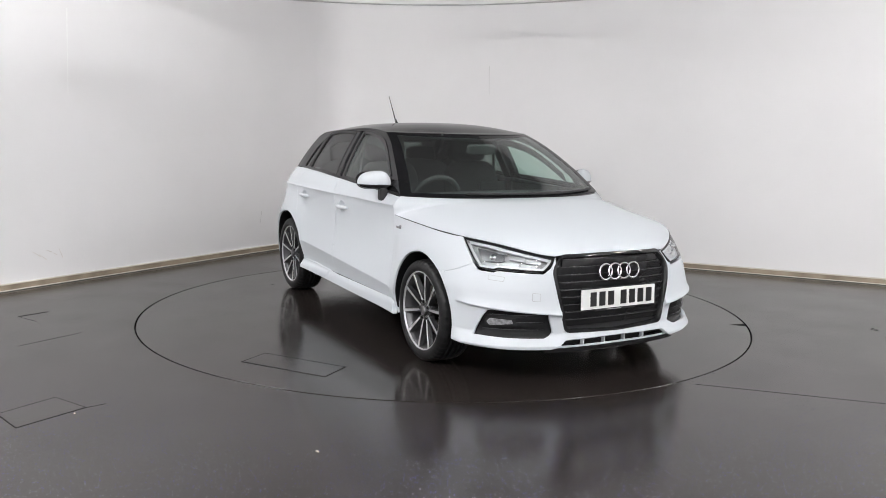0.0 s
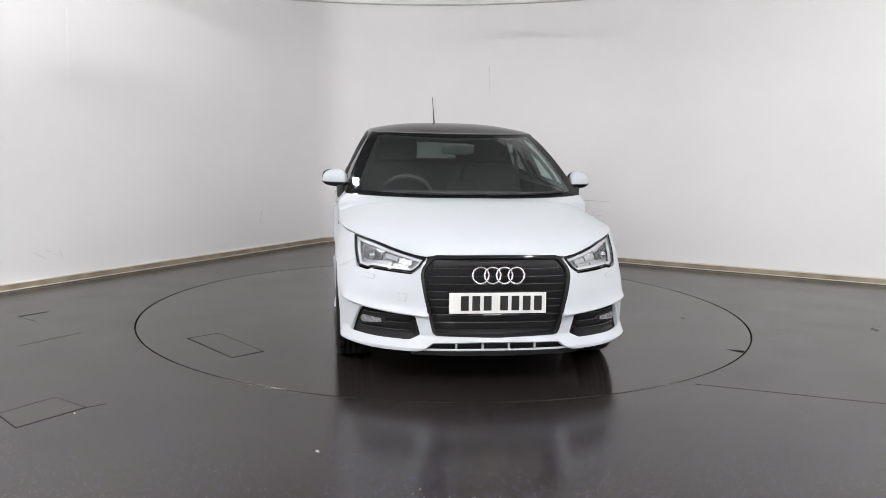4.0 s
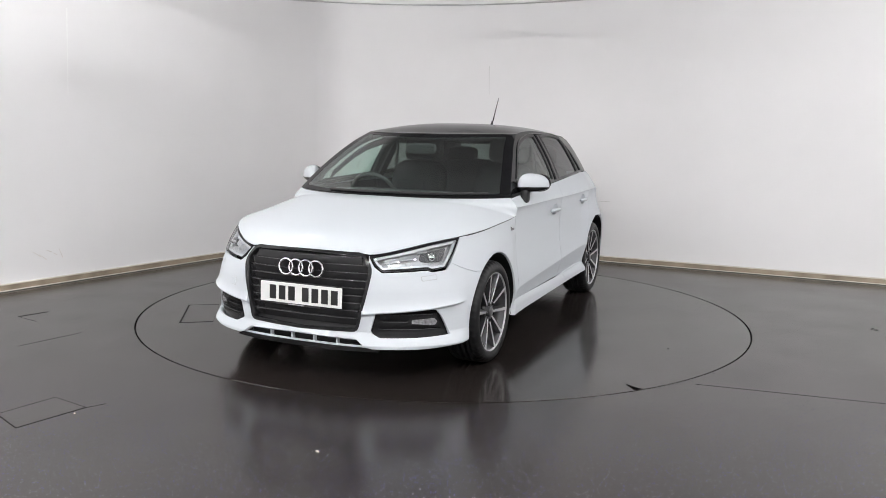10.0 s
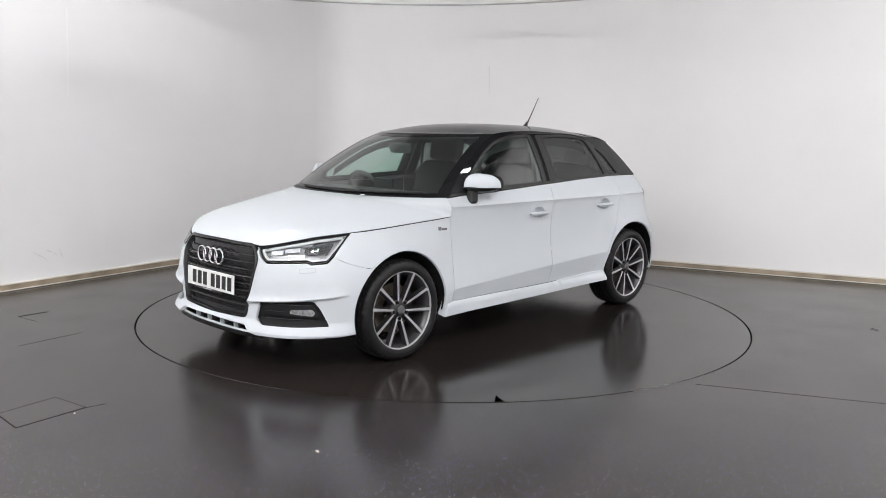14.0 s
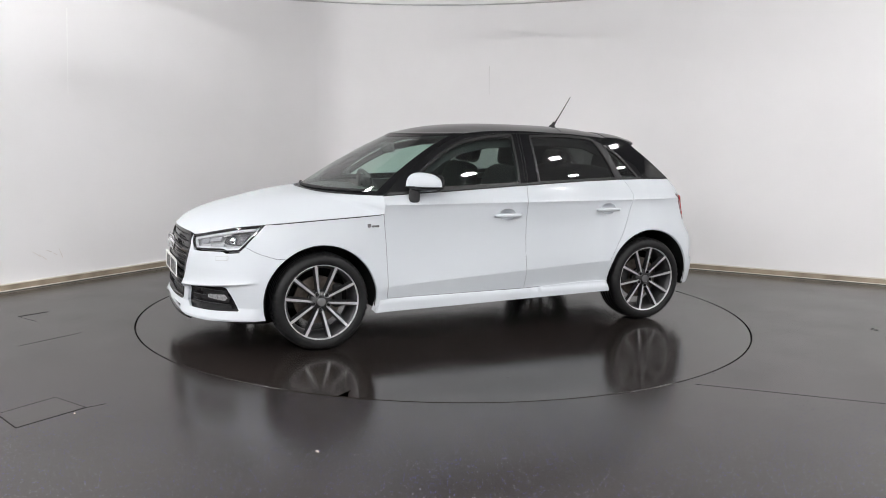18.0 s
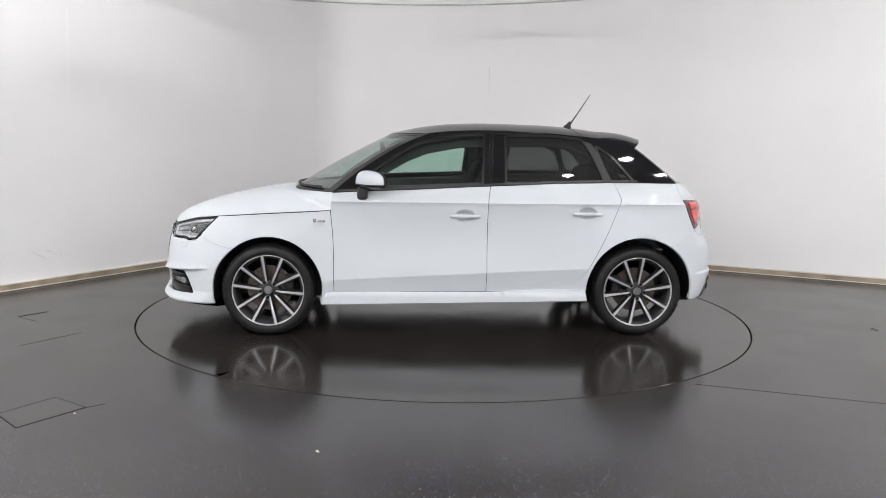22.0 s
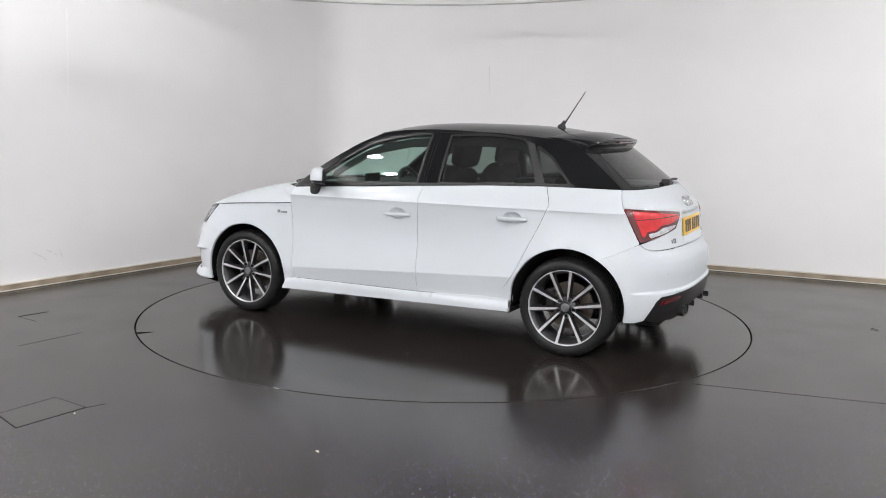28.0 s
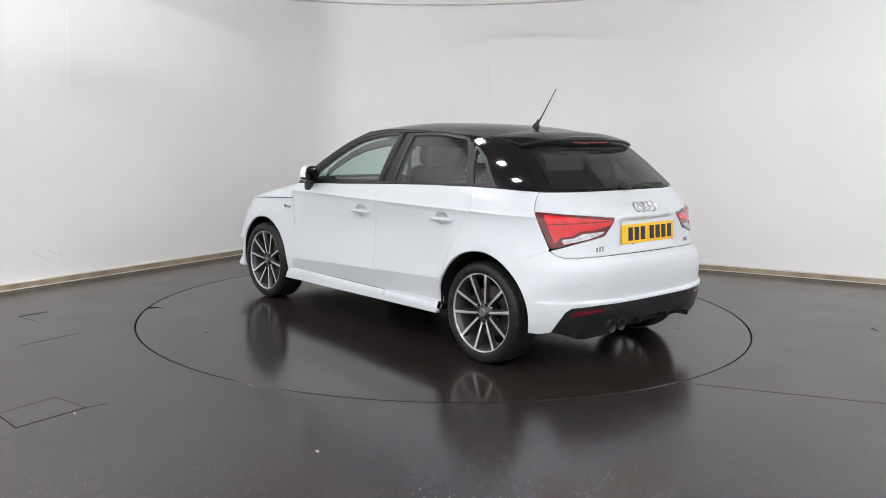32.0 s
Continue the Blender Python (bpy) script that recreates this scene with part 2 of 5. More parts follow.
TAIL = [(0.10, -1.76), (0.18, -1.82), (0.30, -1.87), (0.40, -1.888), (0.50, -1.885), (0.60, -1.868), (0.67, -1.842), (0.75, -1.822), (0.84, -1.814), (0.875, -1.807), (0.90, -1.792), (0.93, -1.766), (0.96, -1.728), (1.0, -1.668), (1.03, -1.630), (1.06, -1.60)]
TAIL_N = [(0.2, 3.0), (0.54, 2.9), (0.72, 2.62), (0.9, 2.68), (1.04, 3.8)]


# belt line and cabin sides
BELT = [(-1.55, 1.033), (-1.06, 1.034), (-0.22, 1.003), (0.30, 0.975), (0.82, 0.950)]
BELT_Y = [(-1.55, 0.650), (-1.2, 0.705), (-0.7, 0.750), (-0.2, 0.772), (0.4, 0.782), (0.82, 0.775)]


def crease(x):
    return 0.43 - 0.052 * (x + 0.2)


def side_b(x, z):
    w = pch(z, SIDE)
    if x < -0.2:
        w -= 0.030 * ((-x - 0.2) / 1.035) ** 2 * step(0.55, 0.95, z)
    if x > 0.4:
        w -= 0.016 * ((x - 0.4) / 0.835) ** 2 * step(0.45, 0.85, z)
    w0 = 0.828 - (0.030 * ((-x - 0.2) / 1.035) ** 2 if x < -0.2 else 0.0) - (0.016 * ((x - 0.4) / 0.835) ** 2 if x > 0.4 else 0.0)
    door = step(0.95, 0.80, x) * step(-1.0, -0.82, x)
    zc = crease(x)
    if z < zc:
        w -= door * 0.26 * min(zc - z, 0.13)
    else:
        w -= door * 0.018 * math.sin(math.pi * min(1.0, (z - zc) / (0.885 - zc)))
    if z > 0.893 and x < 0.95:
        top, zb = pch(x, BELT_Y), pch(x, BELT)
        t = min(1.3, (z - 0.893) / (zb - 0.893))
        blend = step(0.95, 0.80, x)
        w = w * (1 - blend) + blend * (w0 + (top - w0) * (0.6 * t + 0.4 * t * t)) if t < 1 else w * (1 - blend) + blend * (top - 0.5 * (z - zb))
    if x < 0.95 and z < 0.93:
        w += 0.007 * math.exp(-abs(z - 0.893) / 0.010) * step(0.95, 0.82, x)
    for xa, k in ((XC, 0.024), (-XC, 0.030)):
        w += k * math.exp(-((x - xa) / 0.36) ** 2) * step(0.86, 0.62, z)
    return w


def wrap(s, z):
    """The flank, the nose and the tail: s is x between the axles and goes on round the corners."""
    if -XC <= s <= XC:
        return Vector((s, side_b(s, z), z))
    if s > XC:
        k, psi, a, n, sign = XC, (s - XC) / 0.86, pch(z, NOSE) - XC, pch(z, NOSE_N), 1
    else:
        k, psi, a, n, sign = -XC, (-s - XC) / 0.86, -XC - pch(z, TAIL), pch(z, TAIL_N), -1
    b = side_b(k, z)
    c, d = max(0.0, math.cos(psi)), math.sin(psi)
    r = ((c / b) ** n + (d / a) ** n) ** (-1 / n)
    return Vector((k + sign * r * d, r * c, z))


S_NOSE = XC + 0.86 * math.pi / 2
S_TAIL = -S_NOSE

def cabin(x, z):
    """The glass-house side: leans inwards above the belt."""
    h = z - pch(x, BELT)
    return Vector((x, pch(x, BELT_Y) - 0.40 * h - 0.42 * h * abs(h), z))


PILLAR_A = [(0.0, 0.950), (0.25, 1.075), (0.5, 1.185), (0.75, 1.278), (1.0, 1.345)]
PILLAR_AX = [(0.0, 0.82), (0.25, 0.665), (0.5, 0.50), (0.75, 0.335), (1.0, 0.17)]
SCREEN_X = [(0.0, 1.12), (0.5, 0.785), (1.0, 0.42)]
SCREEN_Z = [(0.0, 0.948), (0.25, 1.052), (0.5, 1.150), (0.75, 1.247), (1.0, 1.338)]
RAIL = [(-1.27, 1.285), (-1.0, 1.325), (-0.6, 1.355), (-0.2, 1.368), (0.0, 1.362), (0.17, 1.345)]
CROWN = [(-1.46, 1.318), (-1.277, 1.345), (-1.067, 1.372), (-0.857, 1.398), (-0.6, 1.412), (-0.227, 1.417), (0.0, 1.408), (0.2, 1.385), (0.42, 1.338)]
PILLAR_DX = [(0.0, -1.512), (0.5, -1.35), (1.0, -1.185)]
PILLAR_DZ = [(0.0, 1.033), (0.5, 1.170), (1.0, 1.297)]
HATCH_X = [(0.0, -1.625), (0.5, -1.460), (1.0, -1.290)]
HATCH_Z = [(0.0, 1.030), (0.5, 1.158), (1.0, 1.290)]


def bowed(centre, edge, v, px=2.0, pz=2.4):
    """A point on a cross curve from the middle (v = 0) to the edge (v = 1)."""
    a = abs(v)
    return Vector((centre[0] + (edge.x - centre[0]) * a ** px, edge.y * v, centre[1] + (edge.z - centre[1]) * a ** pz))


def screen(v, w):
    edge = cabin(pch(w, PILLAR_AX), pch(w, PILLAR_A))
    return bowed((pch(w, SCREEN_X), pch(w, SCREEN_Z)), edge, v, 2.2, 2.2)


def hatch(v, w):
    edge = cabin(pch(w, PILLAR_DX), pch(w, PILLAR_DZ))
    return bowed((pch(w, HATCH_X), pch(w, HATCH_Z)), edge, v, 2.6, 2.6)


def roof(v, w):
    """w from the screen's head (0) to the tail of the roof (1)."""
    ex = 0.17 - 1.355 * w
    cx = 0.42 - 1.76 * w
    edge = cabin(ex, pch(ex, RAIL))
    return bowed((cx, pch(cx, CROWN)), edge, v, 2.2, 2.8)


EDGE = [(0.828, 0.838), (1.1, 0.822), (1.35, 0.807), (1.590, 0.786), (1.792, 0.7625), (1.962, 0.732), (2.10, 0.7065), (2.165, 0.700), (2.20, 0.709)]
EDGE_S = [(0.0, 0.828), (0.35, 1.25), (0.6, 1.60), (0.8, 1.90), (0.93, 2.10), (1.0, 2.19)]


def head_edge(w):
    """The bonnet's side edge, from the screen pillar forwards along the headlight to the grille."""
    if w < 0.12:
        t = w / 0.12
        a, b = cabin(0.82, 0.949), wrap(0.828, 0.838)
        p = a.lerp(b, t)
        p.y += 0.022 * math.sin(math.pi * t)
        return p
    s = pch((w - 0.12) / 0.88, EDGE_S)
    return wrap(s, pch(s, EDGE))


BONNET_X = [(0.0, 1.12), (0.3, 1.36), (0.6, 1.675), (0.85, 1.888), (1.0, 1.968)]
BONNET_Z = [(0.0, 0.945), (0.14, 0.940), (0.3, 0.922), (0.6, 0.853), (0.85, 0.778), (0.95, 0.742), (1.0, 0.716)]


def bonnet(v, w):
    return bowed((pch(w, BONNET_X), pch(w, BONNET_Z)), head_edge(w), v, 2.2 + 1.2 * step(0.55, 0.0, w), 2.6 + 2.4 * step(0.6, 0.0, w))


def inside(p, loops):
    odd = False
    for loop in loops:
        j = len(loop) - 1
        for i in range(len(loop)):
            (xi, yi), (xj, yj) = loop[i], loop[j]
            if (yi > p[1]) != (yj > p[1]) and p[0] < (xj - xi) * (p[1] - yi) / (yj - yi) + xi:
                odd = not odd
            j = i
    return odd


def rounded(loop, r, n=4):
    """Rounds a loop's corners by about r; a row's third entry sets its own radius."""
    out = []
    k = len(loop)
    for i in range(k):
        p, a, b = Vector(loop[i][:2]), Vector(loop[i - 1][:2]), Vector(loop[(i + 1) % k][:2])
        q = loop[i][2] if len(loop[i]) > 2 else r
        q = min(q, (a - p).length * 0.45, (b - p).length * 0.45)
        if q < 1e-4:
            out.append(tuple(p))
            continue
        p0, p1 = p + (a - p).normalized() * q, p + (b - p).normalized() * q
        for j in range(n + 1):
            t = j / n
            out.append(tuple(p0 * (1 - t) ** 2 + p * 2 * t * (1 - t) + p1 * t * t))
    return out


def spline(pts, n=8):
    """An open smooth curve through 2D points."""
    out = []
    for i in range(len(pts) - 1):
        p0, p1, p2, p3 = (Vector(pts[max(0, min(len(pts) - 1, k))]) for k in (i - 1, i, i + 1, i + 2))
        for j in range(n):
            t = j / n
            out.append(tuple(0.5 * (2 * p1 + (p2 - p0) * t + (2 * p0 - 5 * p1 + 4 * p2 - p3) * t * t + (3 * p1 - p0 - 3 * p2 + p3) * t ** 3)))
    out.append(tuple(pts[-1]))
    return out


def arc(cx, cz, r, a0, a1, n=24):
    return [(cx + r * math.cos(radians(a0 + (a1 - a0) * i / n)), cz + r * math.sin(radians(a0 + (a1 - a0) * i / n))) for i in range(n + 1)]


def normal_at(surf, a, b, e=0.003):
    du = surf(a + e, b) - surf(a - e, b)
    dv = surf(a, b + e) - surf(a, b - e)
    n = du.cross(dv)
    if n.length < 1e-12:
        return Vector((0, 0, 1))
    n.normalize()
    p = surf(a, b)
    if n.dot(p - Vector((p.x * 0.75, 0, 0.55))) < 0:
        n = -n
    return n


def panel(loops, surf, size=0.04, depth=0.03, lift=0.0, both=False, lines=()):
    """Verts, faces and normals of a sheet cut to 2D loops on a surface, with its edges turned in."""
    from mathutils import geometry
    if not isinstance(loops[0], list):
        loops = [list(loops)]
    pts, edges = [], []
    for loop in loops:
        base = len(pts)
        ring = []
        for i in range(len(loop)):
            a, b = Vector(loop[i][:2]), Vector(loop[(i + 1) % len(loop)][:2])
            if (b - a).length < 1e-5:
                continue
            k = max(1, math.ceil((b - a).length / (size * 0.8)))
            ring += [a + (b - a) * (j / k) for j in range(k)]
        pts += ring
        edges += [(base + i, base + (i + 1) % len(ring)) for i in range(len(ring))]
    clean = [[(p[0], p[1]) for p in loop] for loop in loops]
    for line in lines:
        run = [Vector(p) for p in line]
        fine = []
        for a, b in zip(run, run[1:]):
            k = max(1, math.ceil((b - a).length / (size * 0.7)))
            fine += [a + (b - a) * (j / k) for j in range(k)]
        pts += [p for p in fine + [run[-1]] if inside(p, clean)]
    xs, ys = [p.x for p in pts], [p.y for p in pts]
    bounds = list(pts)
    grid = {}
    for p in bounds:
        grid.setdefault((int(p.x // size), int(p.y // size)), []).append(p)
    nx, ny = int((max(xs) - min(xs)) / size) + 1, int((max(ys) - min(ys)) / size) + 1
    for i in range(nx + 1):
        for j in range(ny + 1):
            q = Vector((min(xs) + (i + 0.5 * (j % 2)) * size, min(ys) + j * size))
            if not inside(q, clean):
                continue
            gx, gy = int(q.x // size), int(q.y // size)
            near = (o for dx in (-1, 0, 1) for dy in (-1, 0, 1) for o in grid.get((gx + dx, gy + dy), ()))
            if all((o - q).length > size * 0.5 for o in near):
                pts.append(q)
    vs, _, fs, _, _, _ = geometry.delaunay_2d_cdt(pts, edges, [], 0, 1e-6)
    fs = [f for f in fs if inside((sum(vs[i].x for i in f) / 3, sum(vs[i].y for i in f) / 3), clean)]
    pos = [surf(v.x, v.y) for v in vs]
    nor = [normal_at(surf, v.x, v.y) for v in vs]
    faces = []
    for f in fs:
        n = (pos[f[1]] - pos[f[0]]).cross(pos[f[2]] - pos[f[0]])
        faces.append(tuple(f) if n.dot(nor[f[0]]) > 0 else tuple(reversed(f)))
    pos = [p + n * lift for p, n in zip(pos, nor)]
    if depth:
        count = {}
        for f in faces:
            for i in range(3):
                a, b = f[i], f[(i + 1) % 3]
                count[(a, b)] = count.get((a, b), 0) + 1
        rim = [(a, b) for a, b in count if (b, a) not in count]
        if both:
            rim = [(a, b) for a, b in rim if abs(pos[a].y) > 1e-4 or abs(pos[b].y) > 1e-4]
        top, low = {}, {}
        for a, b in rim:
            out = (pos[b] - pos[a]).cross(nor[a]).normalized()
            for i in (a, b):
                if i not in top:
                    top[i], low[i] = len(pos), len(pos) + 1
                    pos += [pos[i] - nor[i] * 0.0, pos[i] - nor[i] * depth]
                    nor += [(out + nor[i] * 0.6).normalized(), out]
            faces.append((top[b], top[a], low[a], low[b]))
    if both:
        k = len(pos)
        m = Vector((1, -1, 1))
        pos += [p * m for p in pos]
        nor += [n * m for n in nor]
        faces += [tuple(i + k for i in reversed(f)) for f in faces]
    return pos, faces, nor


def flip(data):
    pos, faces, nor = data
    m = Vector((1, -1, 1))
    return [p * m for p in pos], [tuple(reversed(f)) for f in faces], [n * m for n in nor]


def sheet(name, data, material, parent, label=""):
    pos, faces, nor = data
    return link(name, raw(pos, faces), material, parent, label, True, nor)


def pair_of(name, data, material, parent, label=""):
    return [sheet(name, d, material, parent, label) for d in (data, flip(data))]
# ---- the room ----
CORNER = Vector((-1.29, 3.93))
LEFT = Vector((-0.537, -0.844)).normalized()
RIGHT = Vector((0.907, -0.421)).normalized()
CEILING_Z = 4.40


def structure(ob, label, category):
    return tagged(ob, label, category, kind="structure")


def room_line():
    """The inner line of the two seen walls in plan, with the rounded corner between them."""
    r = 0.45
    a, b = CORNER + LEFT * r, CORNER + RIGHT * r
    pts = [CORNER + LEFT * 12.0, CORNER + LEFT * 8, CORNER + LEFT * 4]
    pts += [a * (1 - t) ** 2 + CORNER * 2 * t * (1 - t) + b * t * t for t in [i / 40 for i in range(41)]]
    pts += [CORNER + RIGHT * 4, CORNER + RIGHT * 7, CORNER + RIGHT * 10.0]
    return pts


def ribbon(pts, z0, z1, inner, outer):
    """A strip of wall along a plan line, from inner to outer metres off it (outwards positive)."""
    bm = bmesh.new()
    rows = []
    for i, p in enumerate(pts):
        d = (pts[min(i + 1, len(pts) - 1)] - pts[max(i - 1, 0)]).normalized()
        n = Vector((-d.y, d.x))
        a, b = p + n * inner, p + n * outer
        rows.append([bm.verts.new((a.x, a.y, z0)), bm.verts.new((a.x, a.y, z1)), bm.verts.new((b.x, b.y, z1)), bm.verts.new((b.x, b.y, z0))])
    for r, q in zip(rows, rows[1:]):
        for k in range(4):
            bm.faces.new((r[k], r[(k + 1) % 4], q[(k + 1) % 4], q[k]))
    bm.faces.new(rows[0][::-1])
    bm.faces.new(rows[-1])
    bmesh.ops.recalc_face_normals(bm, faces=bm.faces)
    return bm


LINE = room_line()
walls = part("wall_north", ribbon(LINE, 0.0, CEILING_Z, 0.0, 0.15), WALL, smooth=False)
structure(walls, "smooth off-white painted studio wall with a rounded corner", "wall")
P1, P2 = CORNER + LEFT * 12.0, CORNER + RIGHT * 10.0
P3 = CORNER + LEFT * 12.0 + RIGHT * 10.0
structure(part("wall_south", ribbon([P3, P1], 0.0, CEILING_Z, 0.0, 0.15), WALL), "plain off-white painted wall", "wall")
structure(part("wall_east", ribbon([P2, P3], 0.0, CEILING_Z, 0.0, 0.15), WALL), "plain off-white painted wall", "wall")

R_TABLE = 2.225
bm = bmesh.new()
ring = [bm.verts.new(((R_TABLE + 0.011) * math.cos(2 * math.pi * i / 256), (R_TABLE + 0.011) * math.sin(2 * math.pi * i / 256), 0)) for i in range(256)]
outer = [bm.verts.new((p.x, p.y, 0)) for p in (CORNER, P1, P3, P2)]
edges = [bm.edges.new((ring[i], ring[(i + 1) % 256])) for i in range(256)] + [bm.edges.new((outer[i], outer[(i + 1) % 4])) for i in range(4)]
bmesh.ops.triangle_fill(bm, use_beauty=True, edges=edges)
bmesh.ops.recalc_face_normals(bm, faces=bm.faces)
if sum(f.normal.z for f in bm.faces) < 0:
    bmesh.ops.reverse_faces(bm, faces=bm.faces)
low = [bm.verts.new((v.co.x, v.co.y, -0.05)) for v in ring]
for i in range(256):
    bm.faces.new((ring[i], ring[(i + 1) % 256], low[(i + 1) % 256], low[i]))
floor = structure(part("floor", bm, FLOOR), "dark grey speckled vinyl floor, glossy and worn", "floor")
bm = revolve([(0.0001, -0.045), (R_TABLE + 0.03, -0.045)], 96, "z")
structure(part("floor_pit", bm, GAP), "dark gap under the turntable's rim", "floor")

bm = bmesh.new()
bm.faces.new([bm.verts.new((p.x, p.y, CEILING_Z)) for p in (CORNER - (LEFT + RIGHT) * 0.1, P1, P3, P2)])
bmesh.ops.solidify(bm, geom=bm.faces[:], thickness=0.1)
structure(part("ceiling", bm, DARK_CEIL), "pale painted ceiling", "ceiling")

# skirting: a beige board with pale edges above and below
skirt = structure(part("baseboard", ribbon(LINE, 0.012, 0.054, -0.014, -0.001), SKIRT), "worn beige wooden skirting board with pale edges", "skirting")
part("trim", ribbon(LINE, 0.054, 0.064, -0.017, -0.001), SKIRT_EDGE, skirt)
part("trim", ribbon(LINE, 0.004, 0.012, -0.022, -0.001), SKIRT_EDGE, skirt)
part("shadow_gap", ribbon(LINE, 0.0, 0.004, -0.012, -0.001), GAP, skirt)


SPOT_BACK, SPOT_EAST, SPOT_SIDE = glow("led_spot_back", LAMP_BACK), glow("led_spot_east", LAMP_EAST), glow("led_spot_side", LAMP_SIDE)
ROOM_TURN = math.degrees(math.atan2(RIGHT.y, RIGHT.x))


def led_spot(along, across, light, sx=0.2, sy=0.2):
    """A small square ceiling light."""
    bm = bmesh.new()
    box(bm, 0, 0, 0, sx + 0.04, sy + 0.04, 0.03, 0.004)
    ob = part("ceiling_light", bm, SILVER)
    at = CORNER + LEFT * along + RIGHT * across
    ob.matrix_basis = pose(at.x, at.y, CEILING_Z - 0.0165, 0, 0, ROOM_TURN)
    bm = bmesh.new()
    box(bm, 0, 0, -0.018, sx, sy, 0.006)
    part("diffuser", bm, light, ob, "lit white diffuser")
    return tagged(ob, "lit small square white ceiling light", "ceiling light", "small lights on the ceiling")


for ia in range(3):
    for ib in range(5):
        led_spot(8.5 + 1.4 * ia, 1.1 + 1.9 * ib, SPOT_BACK, 0.20, 0.20)
for ia in range(5):
    for ib in range(2):
        led_spot(1.0 + 1.5 * ia, 7.4 + 1.6 * ib, SPOT_EAST, 0.20, 0.20)
for ia in range(4):
    led_spot(3.4 + 1.15 * ia, 0.75, SPOT_SIDE, 0.20, 0.20)

# round valance that hangs from the ceiling over the turntable
bm = revolve([(2.985, 2.585), (3.0, 2.577), (3.015, 2.585), (3.015, 2.635), (2.985, 2.635)], 128, "z", close=True)
valance = part("ceiling_valance", bm, CEIL, smooth=False)
valance.matrix_basis = pose(-0.45, -0.8, -0.001)
tagged(valance, "round white valance hanging from the ceiling above the turntable", "valance")
bm = bmesh.new()
part("hem", tube([(3.0 * math.cos(2 * math.pi * i / 128), 3.0 * math.sin(2 * math.pi * i / 128), 2.579) for i in range(128)], 0.0045, 6, True), SILVER, valance, "thin grey metal hem")

for k in range(8):
    a = 2 * math.pi * k / 8 + 0.2
    part("wire", tube([(3.0 * math.cos(a), 3.0 * math.sin(a), 2.63), (3.0 * math.cos(a), 3.0 * math.sin(a), CEILING_Z)], 0.003, 6), SILVER, valance, "thin hanging wire")

# ---- turntable and the marks on the floor ----
bm = revolve([(0.0001, 0.0), (R_TABLE - 0.002, 0.0), (R_TABLE, -0.002), (R_TABLE, -0.04), (0.0001, -0.04)], 256, "z")
turntable = tagged(part("turntable", bm, TABLE), "round dark speckled vinyl turntable flush with the floor", "turntable")


def strip(pts, width, z0=-0.001, z1=0.0014):
    """A thin strip along a line on the ground."""
    line = [Vector(p) for p in pts]
    return ribbon(line, z0, z1, -width / 2, width / 2)


def mark(name, pts, width, material, parent, label=""):
    return part(name, strip(pts, width), material, parent, label)


mark("seam", [(0.80, -1.78), (1.29, -1.445)], 0.011, GAP, turntable, "dark open joint in the vinyl")
mark("seam", [(1.29, -1.445), (1.155, -1.268)], 0.011, GAP, turntable, "dark open joint in the vinyl")
mark("seam", [(0.80, -1.78), (0.67, -1.60)], 0.003, FAINT, turntable, "fine joint in the vinyl")
mark("seam", [(0.67, -1.60), (1.155, -1.268)], 0.003, FAINT, turntable, "fine joint in the vinyl")
# lifted vinyl at the rim: the shaded gap under it as a flat dark sliver
bm = bmesh.new()
A0 = math.atan2(1.72, 1.36)
ring = [(R_TABLE - 0.002, 0.016), (R_TABLE - 0.002, -0.008), (R_TABLE - 0.040, -0.004), (R_TABLE - 0.115, 0.006), (R_TABLE - 0.060, 0.008)]
bm.faces.new([bm.verts.new((r * math.cos(A0 + d), r * math.sin(A0 + d), 0.0016)) for r, d in ring])
bmesh.ops.solidify(bm, geom=bm.faces[:], thickness=0.0012)
part("loose_edge_shade", bm, GAP, turntable, "dark sliver for the shade under the loose vinyl edge at the rim")
for px, py in ((-1.2, 1.1), (0.4, 1.75), (-1.5, -0.9)):
    mark("scuff", [(px, py), (px + 0.02, py + 0.012)], 0.008, GAP, turntable)

PATCH = [(-1.945, -2.26), (-1.73, -2.403), (-1.922, -2.694), (-2.10, -2.52)]
for a, b, w in ((0, 1, 0.006), (1, 2, 0.010), (2, 3, 0.008), (3, 0, 0.009)):
    structure(mark("floor_joint", [PATCH[a], PATCH[b]], w * 0.6, GAP, None), "dark cut joint round a patch in the vinyl floor", "floor joint")
PATCH_BM = bmesh.new()
PATCH_BM.faces.new([PATCH_BM.verts.new((x, y, 0.0012)) for x, y in PATCH])
structure(part("floor_patch", PATCH_BM, TABLE), "square patch let into the vinyl floor", "floor patch")
for a, b, w in (((-3.013, -0.516), (-2.887, -0.344), 0.014), ((-3.013, -0.516), (-2.826, -0.648), 0.004),
                ((-2.621, -1.306), (-2.385, -0.94), 0.001), ((1.398, -1.833), (2.305, -2.117), 0.0012), ((-1.73, -2.403), (-1.66, -2.34), 0.006)):
    structure(mark("floor_joint", [a, b], w, GAP if w > 0.01 else FAINT, None), "dark open joint in the vinyl floor", "floor joint")
random.seed(4)
